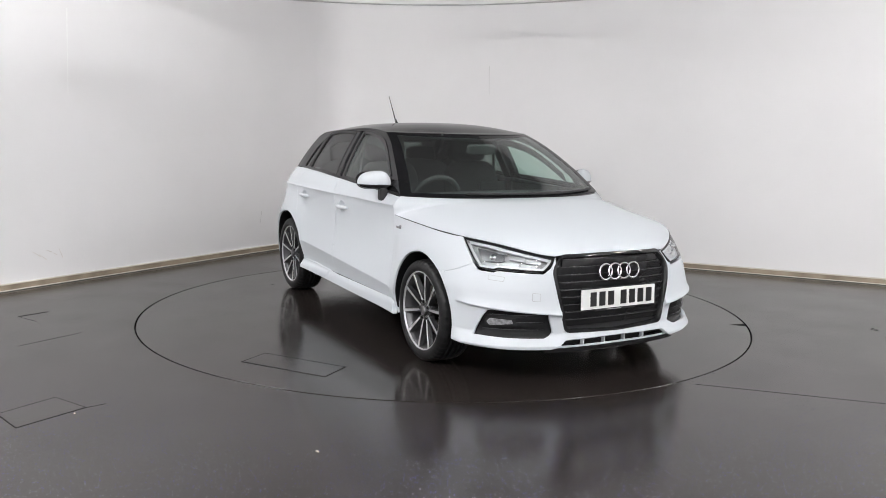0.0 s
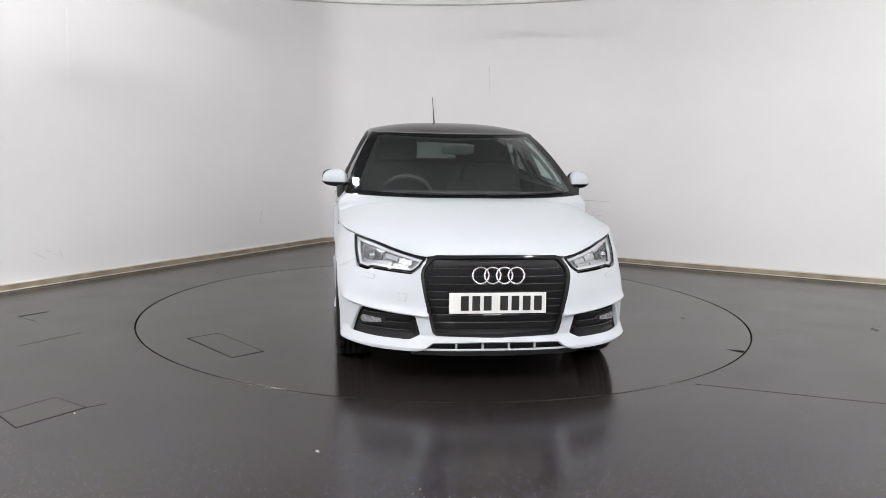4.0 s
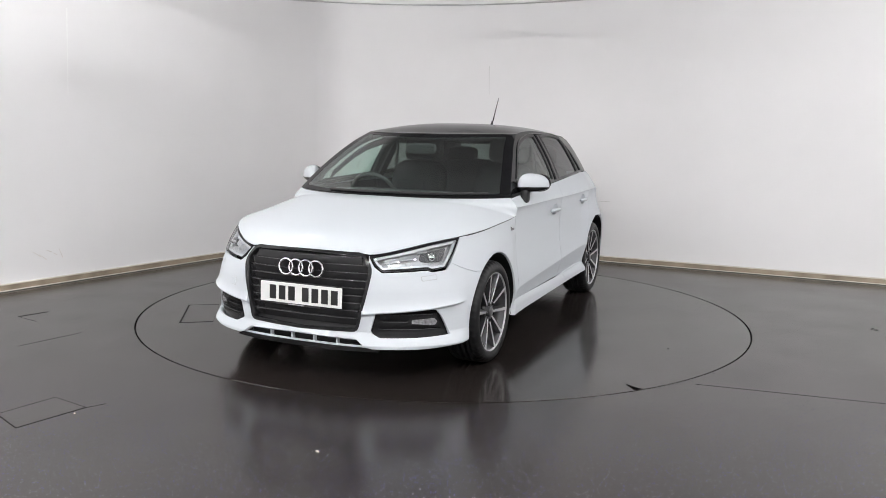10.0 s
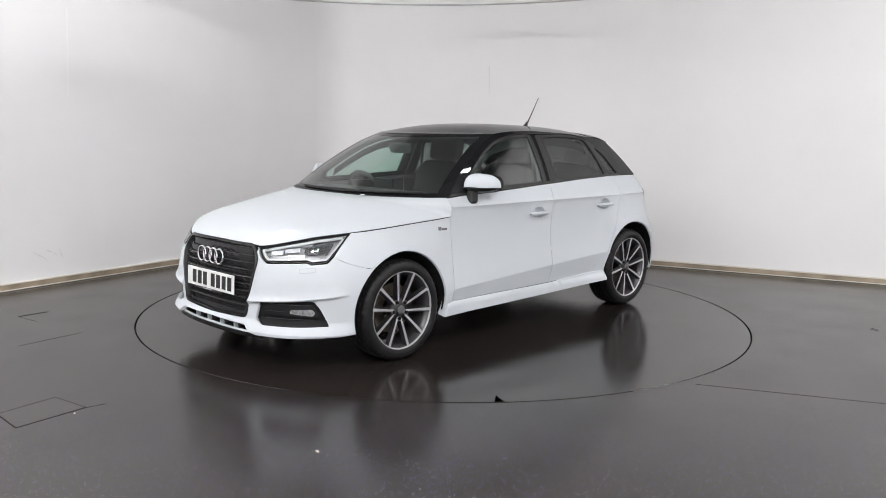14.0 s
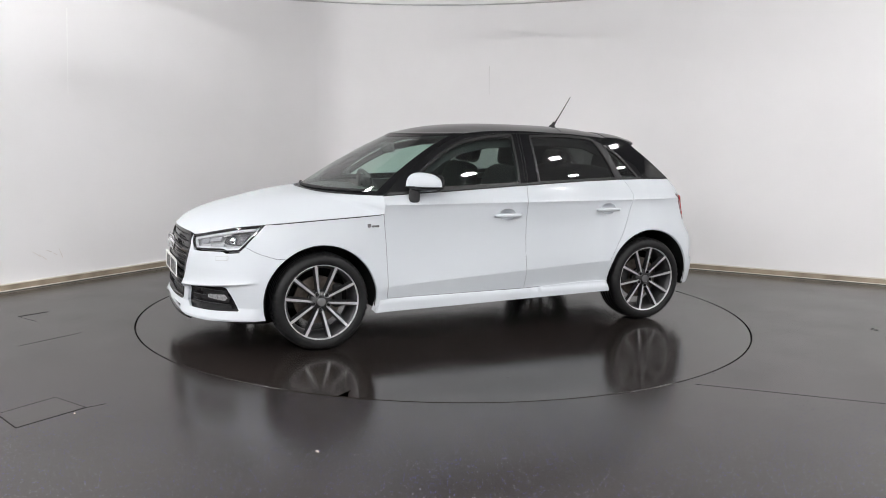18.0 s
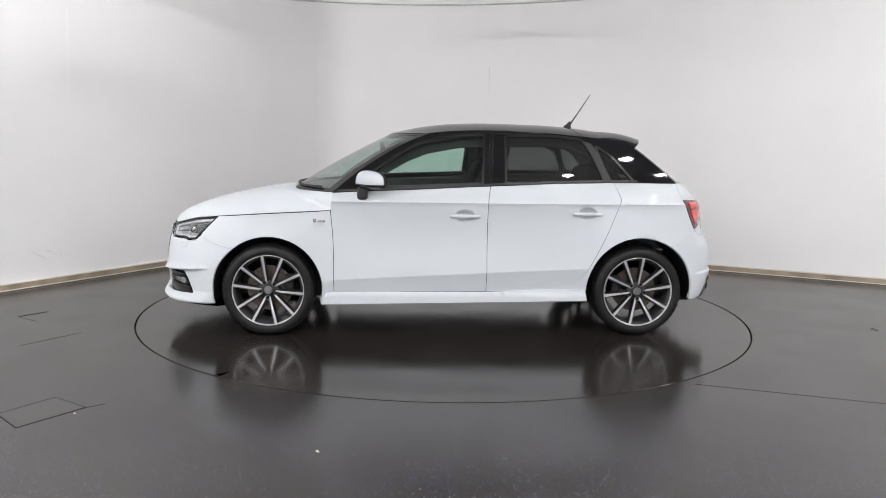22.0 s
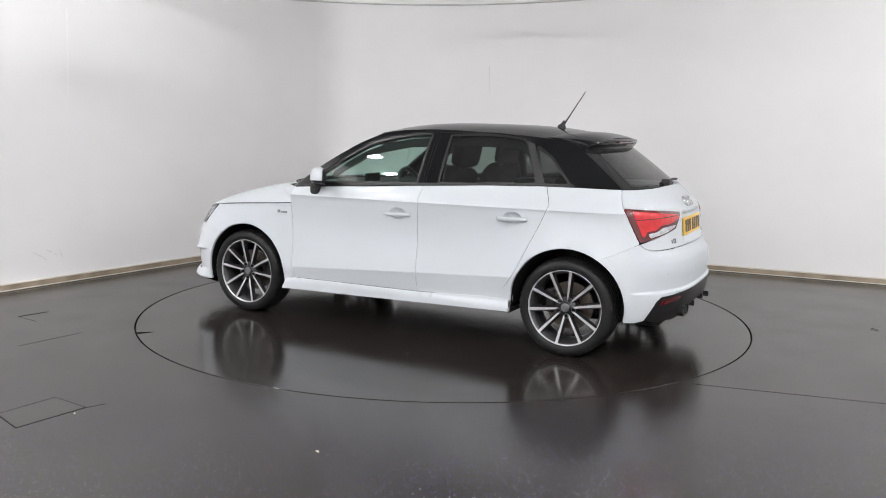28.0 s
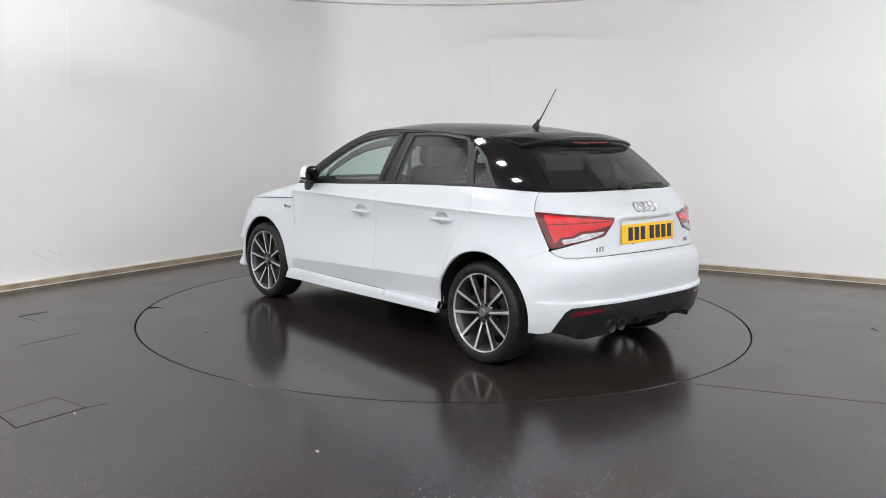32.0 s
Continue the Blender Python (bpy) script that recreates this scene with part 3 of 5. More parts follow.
for cx, cy, n, size, m in ((-0.53, -2.91, 3, 0.008, SKIRT_EDGE), (3.094, -0.419, 5, 0.024, GAP), (-1.74, -2.51, 1, 0.008, SKIRT_EDGE),
                           (0.62, -3.42, 3, 0.007, SKIRT_EDGE), (1.56, -1.62, 2, 0.01, GAP)):
    bm = bmesh.new()
    for k in range(n):
        a = random.uniform(0, 6.28)
        x, y = cx + random.gauss(0, size * 0.7), cy + random.gauss(0, size * 0.7)
        if m is SKIRT_EDGE:
            box(bm, 0, 0, 0.003, size * random.uniform(0.7, 1.1), size * random.uniform(0.4, 0.7), 0.006, 0.001, pose(x, y, 0, 0, 0, math.degrees(a)))
            continue
        bm.faces.new([bm.verts.new((x + size * random.uniform(0.3, 0.6) * math.cos(a + i * 1.26), y + size * random.uniform(0.2, 0.5) * math.sin(a + i * 1.26), 0.002)) for i in range(5)])
    if m is GAP:
        bmesh.ops.solidify(bm, geom=bm.faces[:], thickness=0.002)
    tagged(part("debris" if m is SKIRT_EDGE else "floor_scuff", bm, m), "small pale chips lying on the dark floor" if m is SKIRT_EDGE else "dark scuffed spot on the vinyl floor",
           "debris" if m is SKIRT_EDGE else "scuff", kind="structure")


def wall_scratch(direction, along0, z0, along1, z1, width, material):
    n = Vector((-direction.y, direction.x))
    if n.dot(Vector((0, -1)) - CORNER) < 0:
        n = -n
    a, b = CORNER + direction * along0 + n * 0.001, CORNER + direction * along1 + n * 0.001
    d = Vector((b.x - a.x, b.y - a.y, z1 - z0)).normalized()
    u = d.cross(Vector((n.x, n.y, 0))) * width / 2
    bm = bmesh.new()
    p, q, h = Vector((a.x, a.y, z0)), Vector((b.x, b.y, z1)), Vector((n.x, n.y, 0)) * 0.0015
    bm.faces.new([bm.verts.new(v + h) for v in (p - u, q - u * 0.4, q + u * 0.4, p + u)])
    bmesh.ops.solidify(bm, geom=bm.faces[:], thickness=0.002)
    structure(part("wall_mark", bm, material), "faint scratch in the white wall paint", "wall mark")


SCRATCH = mat("grey_scuff", (0.66, 0.65, 0.64), 0.7, vary=0.1, scale=40)
PALE = mat("pale_filler", (0.93, 0.93, 0.92), 0.7, vary=0.05, scale=40)
SMEAR = mat("pinkish_smear", (0.76, 0.72, 0.69), 0.7, vary=0.15, scale=30)
wall_scratch(LEFT, 3.578, 2.32, 3.601, 1.60, 0.012, PALE)
wall_scratch(LEFT, 1.342, 0.45, 1.369, 0.31, 0.007, SCRATCH)
wall_scratch(RIGHT, 1.926, 2.07, 1.934, 1.76, 0.007, SCRATCH)
wall_scratch(RIGHT, 3.037, 0.645, 3.343, 0.642, 0.008, SCRATCH)
wall_scratch(RIGHT, 3.012, 0.494, 3.259, 0.49, 0.008, SCRATCH)
for k in range(5):
    wall_scratch(LEFT, 3.72 + 0.05 * k, 0.22 + 0.03 * (k % 3), 3.75 + 0.06 * k, 0.30 - 0.03 * (k % 2), 0.008, SMEAR)

# ---- the car ----
car = tagged(new("car"), "white five-door hatchback with a gloss black roof, standing on the turntable", "car")
OFF = Vector((-0.021, 0.016, 0.0))
ARCH_R, ARCH_Z = 0.356, 0.305
REAR_ARCH = (-1.240, 0.312, 0.363)


def outward(surf, s, z, k):
    n = normal_at(surf, s, z)
    return surf(s, z) + n * k


def nose(s, z):
    """The front bumper: the flank and nose with its lip and the ridge over the fog lamp."""
    p = wrap(s, z)
    k = 0.0
    if s > 1.5:
        zc = 0.445 - (s - 1.641) * 0.096
        win = step(1.60, 1.72, s) * step(2.30, 2.18, s)
        if z > zc:
            k += win * 0.026 * math.exp(-(z - zc) / 0.032)
        else:
            k += win * 0.026 * step(zc - 0.016, zc, z)
        k += step(1.55, 1.68, s) * (0.036 * min(1.0, max(0.0, (0.285 - z) / 0.062)) - 0.010 * step(0.218, 0.206, z))
    if k:
        e = 0.004
        t = wrap(s + e, z) - wrap(s - e, z)
        n = Vector((-t.y, t.x, 0)).normalized()
        if n.x < 0:
            n = -n
        p = p + n * k
    return p


def stern(s, z):
    """The rear bumper with its ridge above the diffuser."""
    p = wrap(s, z)
    fold = -0.012 * min(1.0, max(0.0, (0.600 - z) / 0.165)) + 0.013 * step(0.436, 0.424, z)
    k = step(-1.60, -1.72, s) * fold + 0.008 * step(0.665, 0.630, z) * step(-1.70, -1.85, s) * step(0.46, 0.60, z)
    return p + Vector((-k, 0.3 * k * min(1.0, p.y / 0.4), 0)) if k else p


FOLDS = [[(0.95, 0.893 + d), (-1.62, 0.893 + d)] for d in (-0.012, -0.004, 0.004, 0.014)]
FOLDS += [[(0.86, crease(0.86) + d), (-0.9, crease(-0.9) + d)] for d in (-0.014, -0.004, 0.004, 0.016)]
RIDGES = [[(1.58, 0.4509 + d), (2.32, 0.3798 + d)] for d in (-0.022, -0.016, -0.008, -0.001, 0.004, 0.012)] + [[(1.53, z), (2.5, z)] for z in (0.292, 0.284, 0.270, 0.255, 0.240, 0.227, 0.220)]

# front wings
FENDER = (spline([(0.832, 0.830), (0.814, 0.62), (0.808, 0.30)]) + [(0.806, 0.222), (0.889, 0.220)] + arc(XC, ARCH_Z, ARCH_R, 194, 52)
          + spline([(1.508, 0.585), (1.62, 0.619), (1.697, 0.654)]) + spline([(1.686, 0.672), (1.64, 0.725), (1.588, 0.781)])
          + [(s, pch(s, EDGE) - 0.009) for s in (1.52, 1.42, 1.3, 1.18, 1.06, 0.94)])
pair_of("front_wing", panel([FENDER], wrap), WHITE, car)

# doors, with the dishes behind their handles cut out
B_EDGE = [(-0.203, 0.30), (-0.203, 0.70), (-0.206, 0.90), (-0.222, 1.0)]


def oval(cx, cz, rx, rz, n=24):
    return [(cx + rx * math.cos(2 * math.pi * i / n), cz + rz * math.sin(2 * math.pi * i / n)) for i in range(n)]


DISHES = [(-0.052, 0.812, 0.064, 0.040), (-0.872, 0.832, 0.064, 0.040)]


def belt_at(x):
    return pch(x, BELT) - 0.003


DOOR_1 = (spline([(0.804, 0.300), (0.810, 0.62), (0.8265, 0.838), (0.817, 0.945)])
          + [(x, belt_at(x)) for x in (0.7, 0.5, 0.3, 0.1, -0.1)] + spline([(p[0] + 0.002, p[1]) for p in B_EDGE[::-1]]))
doors = pair_of("front_door", panel([DOOR_1, oval(*DISHES[0])], wrap, 0.035, lines=FOLDS), WHITE, car)
REAR_EDGE = [(-0.64, 0.311), (-0.745, 0.332), (-0.868, 0.436), (-1.003, 0.690), (-1.092, 0.895), (-1.098, 0.940), (-1.060, 1.031)]
DOOR_2 = (spline([(p[0] - 0.002, p[1]) for p in B_EDGE]) + [(x, belt_at(x)) for x in (-0.4, -0.6, -0.8, -0.95)]
          + spline([(p[0] + 0.002, p[1]) for p in REAR_EDGE[::-1]]) + [(-0.45, 0.307)])
rear_doors = pair_of("rear_door", panel([DOOR_2, oval(*DISHES[1])], wrap, 0.035, lines=FOLDS), WHITE, car)
for (cx, cz, rx, rz), owners in zip(DISHES, (doors, rear_doors)):
    def dish(s, z):
        q = min(1.0, ((s - cx) / rx) ** 2 + ((z - cz) / rz) ** 2)
        return wrap(s, z) - Vector((0, 0.032 * (1 - q) ** 0.7, 0))
    data = panel([oval(cx, cz, rx, rz)], dish, 0.012, depth=0)
    bm = bmesh.new()
    y0 = wrap(cx, cz).y
    path = [(cx + 0.100 - 0.200 * i / 14, y0 + 0.004 + 0.016 * math.sin(math.pi * i / 14) ** 0.5, cz - 0.006) for i in range(15)]
    grip = tube(path, lambda t: 0.0130 * (0.55 + 0.45 * math.sin(math.pi * min(1, max(0.0, t))) ** 0.2), 12)
    me = bpy.data.meshes.new("grip")
    grip.to_mesh(me)
    grip.free()
    for owner, d, m in ((owners[0], data, 1), (owners[1], flip(data), -1)):
        sheet("handle_dish", d, WHITE, owner)
        mine = me if m == 1 else me.copy()
        if m == -1:
            mine.transform(Matrix.Diagonal((1, -1, 1, 1)))
            mine.flip_normals()
        link("door_handle", mine, WHITE, owner, smooth=True)

def gap_shade(line, wide=0.009):
    """A dark strip for the shade just behind a gap between panels, along a line on the flank."""
    left, right = [], []
    for i, p in enumerate(line):
        d = (Vector(line[min(i + 1, len(line) - 1)]) - Vector(line[max(i - 1, 0)])).normalized()
        left.append((p[0] - d.y * wide / 2, p[1] + d.x * wide / 2))
        right.append((p[0] + d.y * wide / 2, p[1] - d.x * wide / 2))
    pair_of("door_gap_shade", panel([left + right[::-1]], lambda s, z: outward(wrap, s, z, -0.005), 0.03, depth=0), SEAL_AND_GAP, car)


# shade of the door gaps, laid in as dark strips
for gap in (B_EDGE, REAR_EDGE, [(0.805, 0.305), (0.809, 0.46), (0.811, 0.62), (0.820, 0.73), (0.828, 0.838)],
            [(0.79, 0.2985), (0.3, 0.2990), (-0.2, 0.3005), (-0.45, 0.306), (-0.62, 0.312)]):
    gap_shade(spline(gap, 5))

# rear quarters, sills and bumpers
QUARTER = (spline([(p[0] - 0.002, p[1]) for p in REAR_EDGE[1:]]) + [(-1.25, 1.031), (-1.42, 1.030)]
           + spline([(-1.578, 1.028), (-1.572, 0.98), (-1.580, 0.925)]) + spline([(-1.582, 0.922), (-1.635, 0.82), (-1.688, 0.722)])
           + spline([(-1.684, 0.712), (-1.55, 0.664), (-1.439, 0.6185)]) + arc(*REAR_ARCH, 123, -1) + [(-0.868, 0.312), (-0.70, 0.318)])
pair_of("rear_quarter", panel([QUARTER], wrap, lines=FOLDS), WHITE, car)


def skirt_surf(s, z):
    return Vector((s, side_b(s, 0.46) - 0.024 + 0.030 * step(0.305, 0.268, z), z))


SILL = [(0.889, 0.216), (0.855, 0.296), (0.80, 0.297), (0.3, 0.298), (-0.20, 0.299), (-0.45, 0.308), (-0.66, 0.318), (-0.872, 0.317), (-0.878, 0.247), (-0.4, 0.237), (0.3, 0.224)]
pair_of("side_skirt", panel([SILL], skirt_surf, 0.025, depth=0.03), WHITE, car)
bm = bmesh.new()
box(bm, 0.0, 0.0, 0.245, 1.74, 1.60, 0.03)
part("underbody", bm, DARK, car)

LAMP = rounded([(2.150, 0.690), (1.962, 0.727), (1.792, 0.758), (1.596, 0.779), (1.705, 0.664), (1.734, 0.632), (1.823, 0.624), (1.842, 0.634), (2.091, 0.621), (2.125, 0.650)], 0.012)
FOG = rounded([(2.124, 0.395), (1.835, 0.416), (1.805, 0.410), (1.776, 0.372), (1.726, 0.272), (1.9, 0.266), (2.101, 0.264), (2.154, 0.290)], 0.010)
GRILLE = rounded([(S_NOSE, 0.712, 0), (2.192, 0.708, 0.03), (2.138, 0.632, 0.04), (2.222, 0.288, 0.03), (S_NOSE, 0.276, 0)], 0.02)
SLOT = [(S_NOSE, 0.256), (2.225, 0.252), (2.168, 0.212), (S_NOSE, 0.205)]
NOSE_TOP = [(1.705, 0.647), (1.734, 0.618), (1.823, 0.610), (1.845, 0.620), (2.09, 0.608), (2.135, 0.640), (2.163, 0.694)]
BUMPER = (spline([(1.697, 0.6515), (1.62, 0.6165), (1.508, 0.5825)]) + arc(XC, ARCH_Z, ARCH_R, 51.5, -15)
          + [(1.60, 0.213), (1.9, 0.205), (2.140, 0.204), (2.168, 0.212), (2.225, 0.253), (S_NOSE, 0.257)]
          + [p for p in GRILLE[::-1] if p[1] < 0.68] + [(2.158, 0.692)] + NOSE_TOP[::-1])
bumper = sheet("front_bumper", panel([BUMPER, FOG], nose, 0.03, depth=0.02, both=True, lines=RIDGES), WHITE, car)


def inset(loop, d, cut=None):
    """Moves a closed loop inwards by d."""
    k = len(loop)
    area = sum(loop[i - 1][0] * loop[i][1] - loop[i][0] * loop[i - 1][1] for i in range(k))
    sign = 1 if area > 0 else -1
    out = []
    for i in range(k):
        a, p, b = Vector(loop[i - 1]), Vector(loop[i]), Vector(loop[(i + 1) % k])
        n1, n2 = (p - a), (b - p)
        n = Vector((-n1.y, n1.x)).normalized() + Vector((-n2.y, n2.x)).normalized()
        if n.length < 0.2:
            n = Vector((-n1.y, n1.x))
        q = p + n.normalized() * d * sign
        if cut is not None and abs(p.x - cut) < 1e-6:
            q.x = cut
        out.append((q.x, q.y))
    return out


def sunk(surf, k):
    return lambda s, z: outward(surf, s, z, k)


def strip_loop(s0, s1, z, h, slope=0.0):
    n = max(2, int(abs(s1 - s0) / 0.03))
    low = [(s0 + (s1 - s0) * i / n, z + slope * i / n) for i in range(n + 1)]
    return low + [(s, q + h) for s, q in low[::-1]]


# grille: frame, backing, slats
grille = sheet("grille", panel([GRILLE], sunk(wrap, -0.035), 0.05, depth=0, both=True), PLASTIC, car, "gloss black single-frame grille with horizontal slats")
inner = inset(GRILLE, 0.017, S_NOSE)
sheet("grille_frame", panel([[p for p in GRILLE] + [p for p in inner[::-1]]], sunk(wrap, 0.004), 0.02, depth=0.03, both=True), GLOSS_BLACK, grille)


def grille_edge(z):
    """Where a level line meets the grille's inner outline."""
    best = S_NOSE - 0.3
    for i in range(len(inner)):
        a, b = inner[i - 1], inner[i]
        if (a[1] - z) * (b[1] - z) <= 0 and abs(a[1] - b[1]) > 1e-6 and min(a[0], b[0]) < S_NOSE - 0.05:
            best = a[0] + (b[0] - a[0]) * (z - a[1]) / (b[1] - a[1])
    return best


for k in range(9):
    z = 0.320 + 0.0412 * k
    ends = max(grille_edge(z), grille_edge(z + 0.038)) + 0.001
    blade = sheet("slat", panel([strip_loop(ends, S_NOSE, z, 0.037)], lambda s, q: outward(wrap, s, q, -0.022 + 0.012 * (q - z) / 0.037), 0.02, depth=0.012, both=True), GLOSS_BLACK, grille)
    # gloss rod added along the slat's top for its line of glints
    run = [outward(wrap, ends + (S_NOSE - ends) * i / 16, z + 0.037, -0.010) for i in range(17)]
    run += [Vector((p.x, -p.y, p.z)) for p in run[-2::-1]]
    part("slat_glint_rod", tube(run, 0.0028, 8), GLINT_ROD, blade, smooth=True)

# lower opening with its vanes, and the splitter under it
slot = sheet("lower_intake", panel([SLOT], sunk(wrap, -0.03), 0.04, depth=0, both=True), GLOSS_BLACK, car)
for y in (-0.213, -0.071, 0.071, 0.213):
    bm = bmesh.new()
    box(bm, 1.986 - 0.13 * y * y, y, 0.231, 0.03, 0.009, 0.052, 0.002)
    part("vane", bm, WHITE, slot)
sheet("lower_strip", panel([[(S_NOSE, 0.213), (2.172, 0.214), (2.160, 0.206), (S_NOSE, 0.205)]], sunk(wrap, 0.006), 0.03, depth=0.012, both=True), WHITE, slot)
sheet("splitter", panel([[(S_NOSE, 0.206), (2.150, 0.206), (2.10, 0.190), (S_NOSE, 0.184)]], sunk(wrap, 0.016), 0.03, depth=0.05, both=True), GLOSS_BLACK, car)

# unseen black sheet, added so the floor below the nose reflects dark
bm = bmesh.new()
tray = [Vector((p.x * 0.985, p.y * 0.975, 0.188)) for p in (wrap(1.60 + 0.05 * i, 0.205) for i in range(20))]
tray = [Vector((1.30, 0.60, 0.188))] + tray + [Vector((p.x, -p.y, p.z)) for p in tray[::-1]] + [Vector((1.30, -0.60, 0.188))]
bm.faces.new([bm.verts.new(p) for p in tray])
bmesh.ops.solidify(bm, geom=bm.faces[:], thickness=0.012)
part("nose_shade_tray", bm, DARK, car, "unseen black tray added under the nose to darken the floor's reflection")

# number plates with plain bars for the characters


def number_plate(name, material, m, label):
    bm = bmesh.new()
    box(bm, 0, 0, 0, 0.006, 0.52, 0.111, 0.002)
    ob = part(name, bm, material, car, label)
    for k in range(7):
        bm = bmesh.new()
        y = 0.215 - 0.061 * k - (0.027 if k > 3 else 0.0)
        box(bm, 0.0035, y, 0, 0.002, 0.042, 0.078)
        part("bar", bm, INK, ob)
    bm = bmesh.new()
    box(bm, -0.004, -0.02, -0.062, 0.006, 0.28, 0.012, 0.002)
    part("plate_holder", bm, PLASTIC, ob)
    bm = bmesh.new()
    box(bm, 0.0, -0.03, -0.0621, 0.002, 0.10, 0.004)
    part("bar", bm, SILVER, ob)
    ob.matrix_basis = m
    return ob


number_plate("number_plate", PLATE_WHITE, pose(2.018, 0, 0.466, 0, -2, 0), "white front number plate with black bars")
number_plate("number_plate", PLATE_YELLOW, pose(-1.804, 0, 0.787, 0, -5, 180), "yellow rear number plate with black bars")


def emblem(m, scale):
    ob = new("emblem")
    ob.parent = car
    for k in range(4):
        y = (k - 1.5) * 0.0605 * scale
        path = [(0.0, y + 0.041 * scale * math.cos(2 * math.pi * i / 32), 0.041 * scale * math.sin(2 * math.pi * i / 32)) for i in range(32)]
        part("ring", tube(path, 0.0062 * scale, 8, True), CHROME, ob, smooth=True)
    tagged(ob, "chrome emblem of interlocked rings")
    ob.matrix_basis = m


emblem(pose(2.013, 0, 0.612, 0, -4, 0), 1.05)
emblem(pose(-1.770, 0, 0.938, 0, -36, 180), 0.80)

# fog lamp recesses
for side in (1, -1):
    fix = (lambda d: d) if side == 1 else flip
    pocket = sheet("fog_light_surround", fix(panel([FOG], sunk(nose, -0.030), 0.03, depth=0)), FOG_BLACK, car, "gloss black fog light surround")
    for k in range(3):
        z = 0.285 + 0.040 * k
        sheet("slat", fix(panel([strip_loop(1.775 + 0.012 * k, 2.115 - 0.004 * k, z, 0.022)], sunk(nose, -0.014), 0.03, depth=0.02)), FOG_BLACK, pocket)
        # added rod that gives this slat its glint
        edge = [outward(nose, 1.790 + 0.012 * k + (0.300 - 0.016 * k) * i / 10, z + 0.022, -0.013) for i in range(11)]
        part("slat_glint_rod", tube([(p.x, p.y * side, p.z) for p in edge], 0.0025, 8), GLINT_ROD, pocket, smooth=True)
    lamp = sheet("fog_light", fix(panel([rounded([(1.960, 0.328), (1.800, 0.316), (1.785, 0.345), (1.805, 0.376), (1.955, 0.370)], 0.008)], sunk(nose, -0.010), 0.02, depth=0.015)), GLOSS_BLACK, pocket, "clear fog light")
    sheet("lens", fix(panel([rounded([(1.940, 0.340), (1.816, 0.327), (1.800, 0.346), (1.818, 0.367), (1.935, 0.360)], 0.006)], sunk(nose, -0.005), 0.02, depth=0.003)), LAMP_FOG, lamp)

    # headlights
    hl = sheet("headlight", fix(panel([LAMP], sunk(wrap, -0.045), 0.03, depth=0)), LAMP_GREY, car, "clear headlight with a bright light-guide frame")
    sheet("bezel", fix(panel([LAMP, inset(LAMP, 0.005)], sunk(wrap, 0.001), 0.02, depth=0.02)), GLOSS_BLACK, hl)
    ring_a, ring_b = inset(LAMP, 0.006), inset(LAMP, 0.018)
    sheet("light_guide", fix(panel([ring_a, ring_b], sunk(wrap, -0.016), 0.015, depth=0.012)), LAMP_WHITE, hl, "pale daytime running light guide")
    sheet("projector_housing", fix(panel([rounded([(1.690, 0.742), (1.860, 0.722), (1.872, 0.682), (1.850, 0.674), (1.735, 0.672)], 0.010)], sunk(wrap, -0.034), 0.03, depth=0.01)), LAMP_DARK, hl)
    for a0, a1, z0, z1, slope in ((1.895, 1.985, 0.688, 0.712, -0.012), (1.995, 2.075, 0.670, 0.694, -0.010), (1.860, 1.955, 0.648, 0.672, -0.004), (1.965, 2.060, 0.642, 0.662, -0.002),
                                  (1.82, 1.88, 0.722, 0.737, -0.008), (1.90, 1.975, 0.720, 0.730, -0.012), (1.985, 2.06, 0.704, 0.714, -0.012), (1.775, 1.85, 0.643, 0.655, -0.002)):
        sheet("reflector", fix(panel([strip_loop(a0, a1, z0, z1 - z0, slope)], sunk(wrap, -0.024), 0.02, depth=0.014)), LAMP_INNER, hl)
    c = outward(wrap, 1.80, 0.695, -0.028)
    bm = bmesh.new()
    bmesh.ops.create_uvsphere(bm, u_segments=20, v_segments=12, radius=0.022)
    bmesh.ops.translate(bm, verts=bm.verts, vec=(c.x, c.y * side, c.z))
    part("projector", bm, CHROME, hl, smooth=True)
    sheet("lens", fix(panel([inset(LAMP, 0.006)], sunk(wrap, -0.002), 0.03, depth=0)), LENS, hl).visible_shadow = False
    sheet("washer_cover", fix(panel([rounded([(1.80, 0.575), (1.88, 0.568), (1.885, 0.588), (1.80, 0.596)], 0.008)], sunk(nose, 0.0035), 0.02, depth=0.004)), WHITE, car)
    sheet("cover_gap", fix(panel([rounded([(1.797, 0.572), (1.883, 0.565), (1.888, 0.591), (1.797, 0.599)], 0.008)], sunk(nose, 0.0008), 0.02, depth=0)), GAP_GREY, car)
    if side < 0:
        for d, lift, m, nm in ((0.0, 0.003, WHITE, "towing_cover"), (0.0025, 0.0008, GAP_GREY, "cover_gap")):
            sheet(nm, fix(panel([rounded([(2.035 - d, 0.470 - d), (2.075 + d, 0.466 - d), (2.077 + d, 0.505 + d), (2.037 - d, 0.509 + d)], 0.006)], sunk(nose, lift), 0.02, depth=0.002)), m, car)

    # dark strip sunk behind the gap between bonnet and wing
    seam_s = [0.84 + 0.075 * i for i in range(11)]
    sheet("bonnet_gap_strip", fix(panel([[(s, pch(s, EDGE) - 0.016) for s in seam_s] + [(s, pch(s, EDGE) + 0.002) for s in seam_s[::-1]]], sunk(wrap, -0.007), 0.03, depth=0)), SEAL_AND_GAP, car)

# bonnet
BON = [(0, 0), (1, 0), (1, 1), (0, 1)]
sheet("bonnet", panel([BON], bonnet, 0.03, depth=0.003, both=True), WHITE, car)

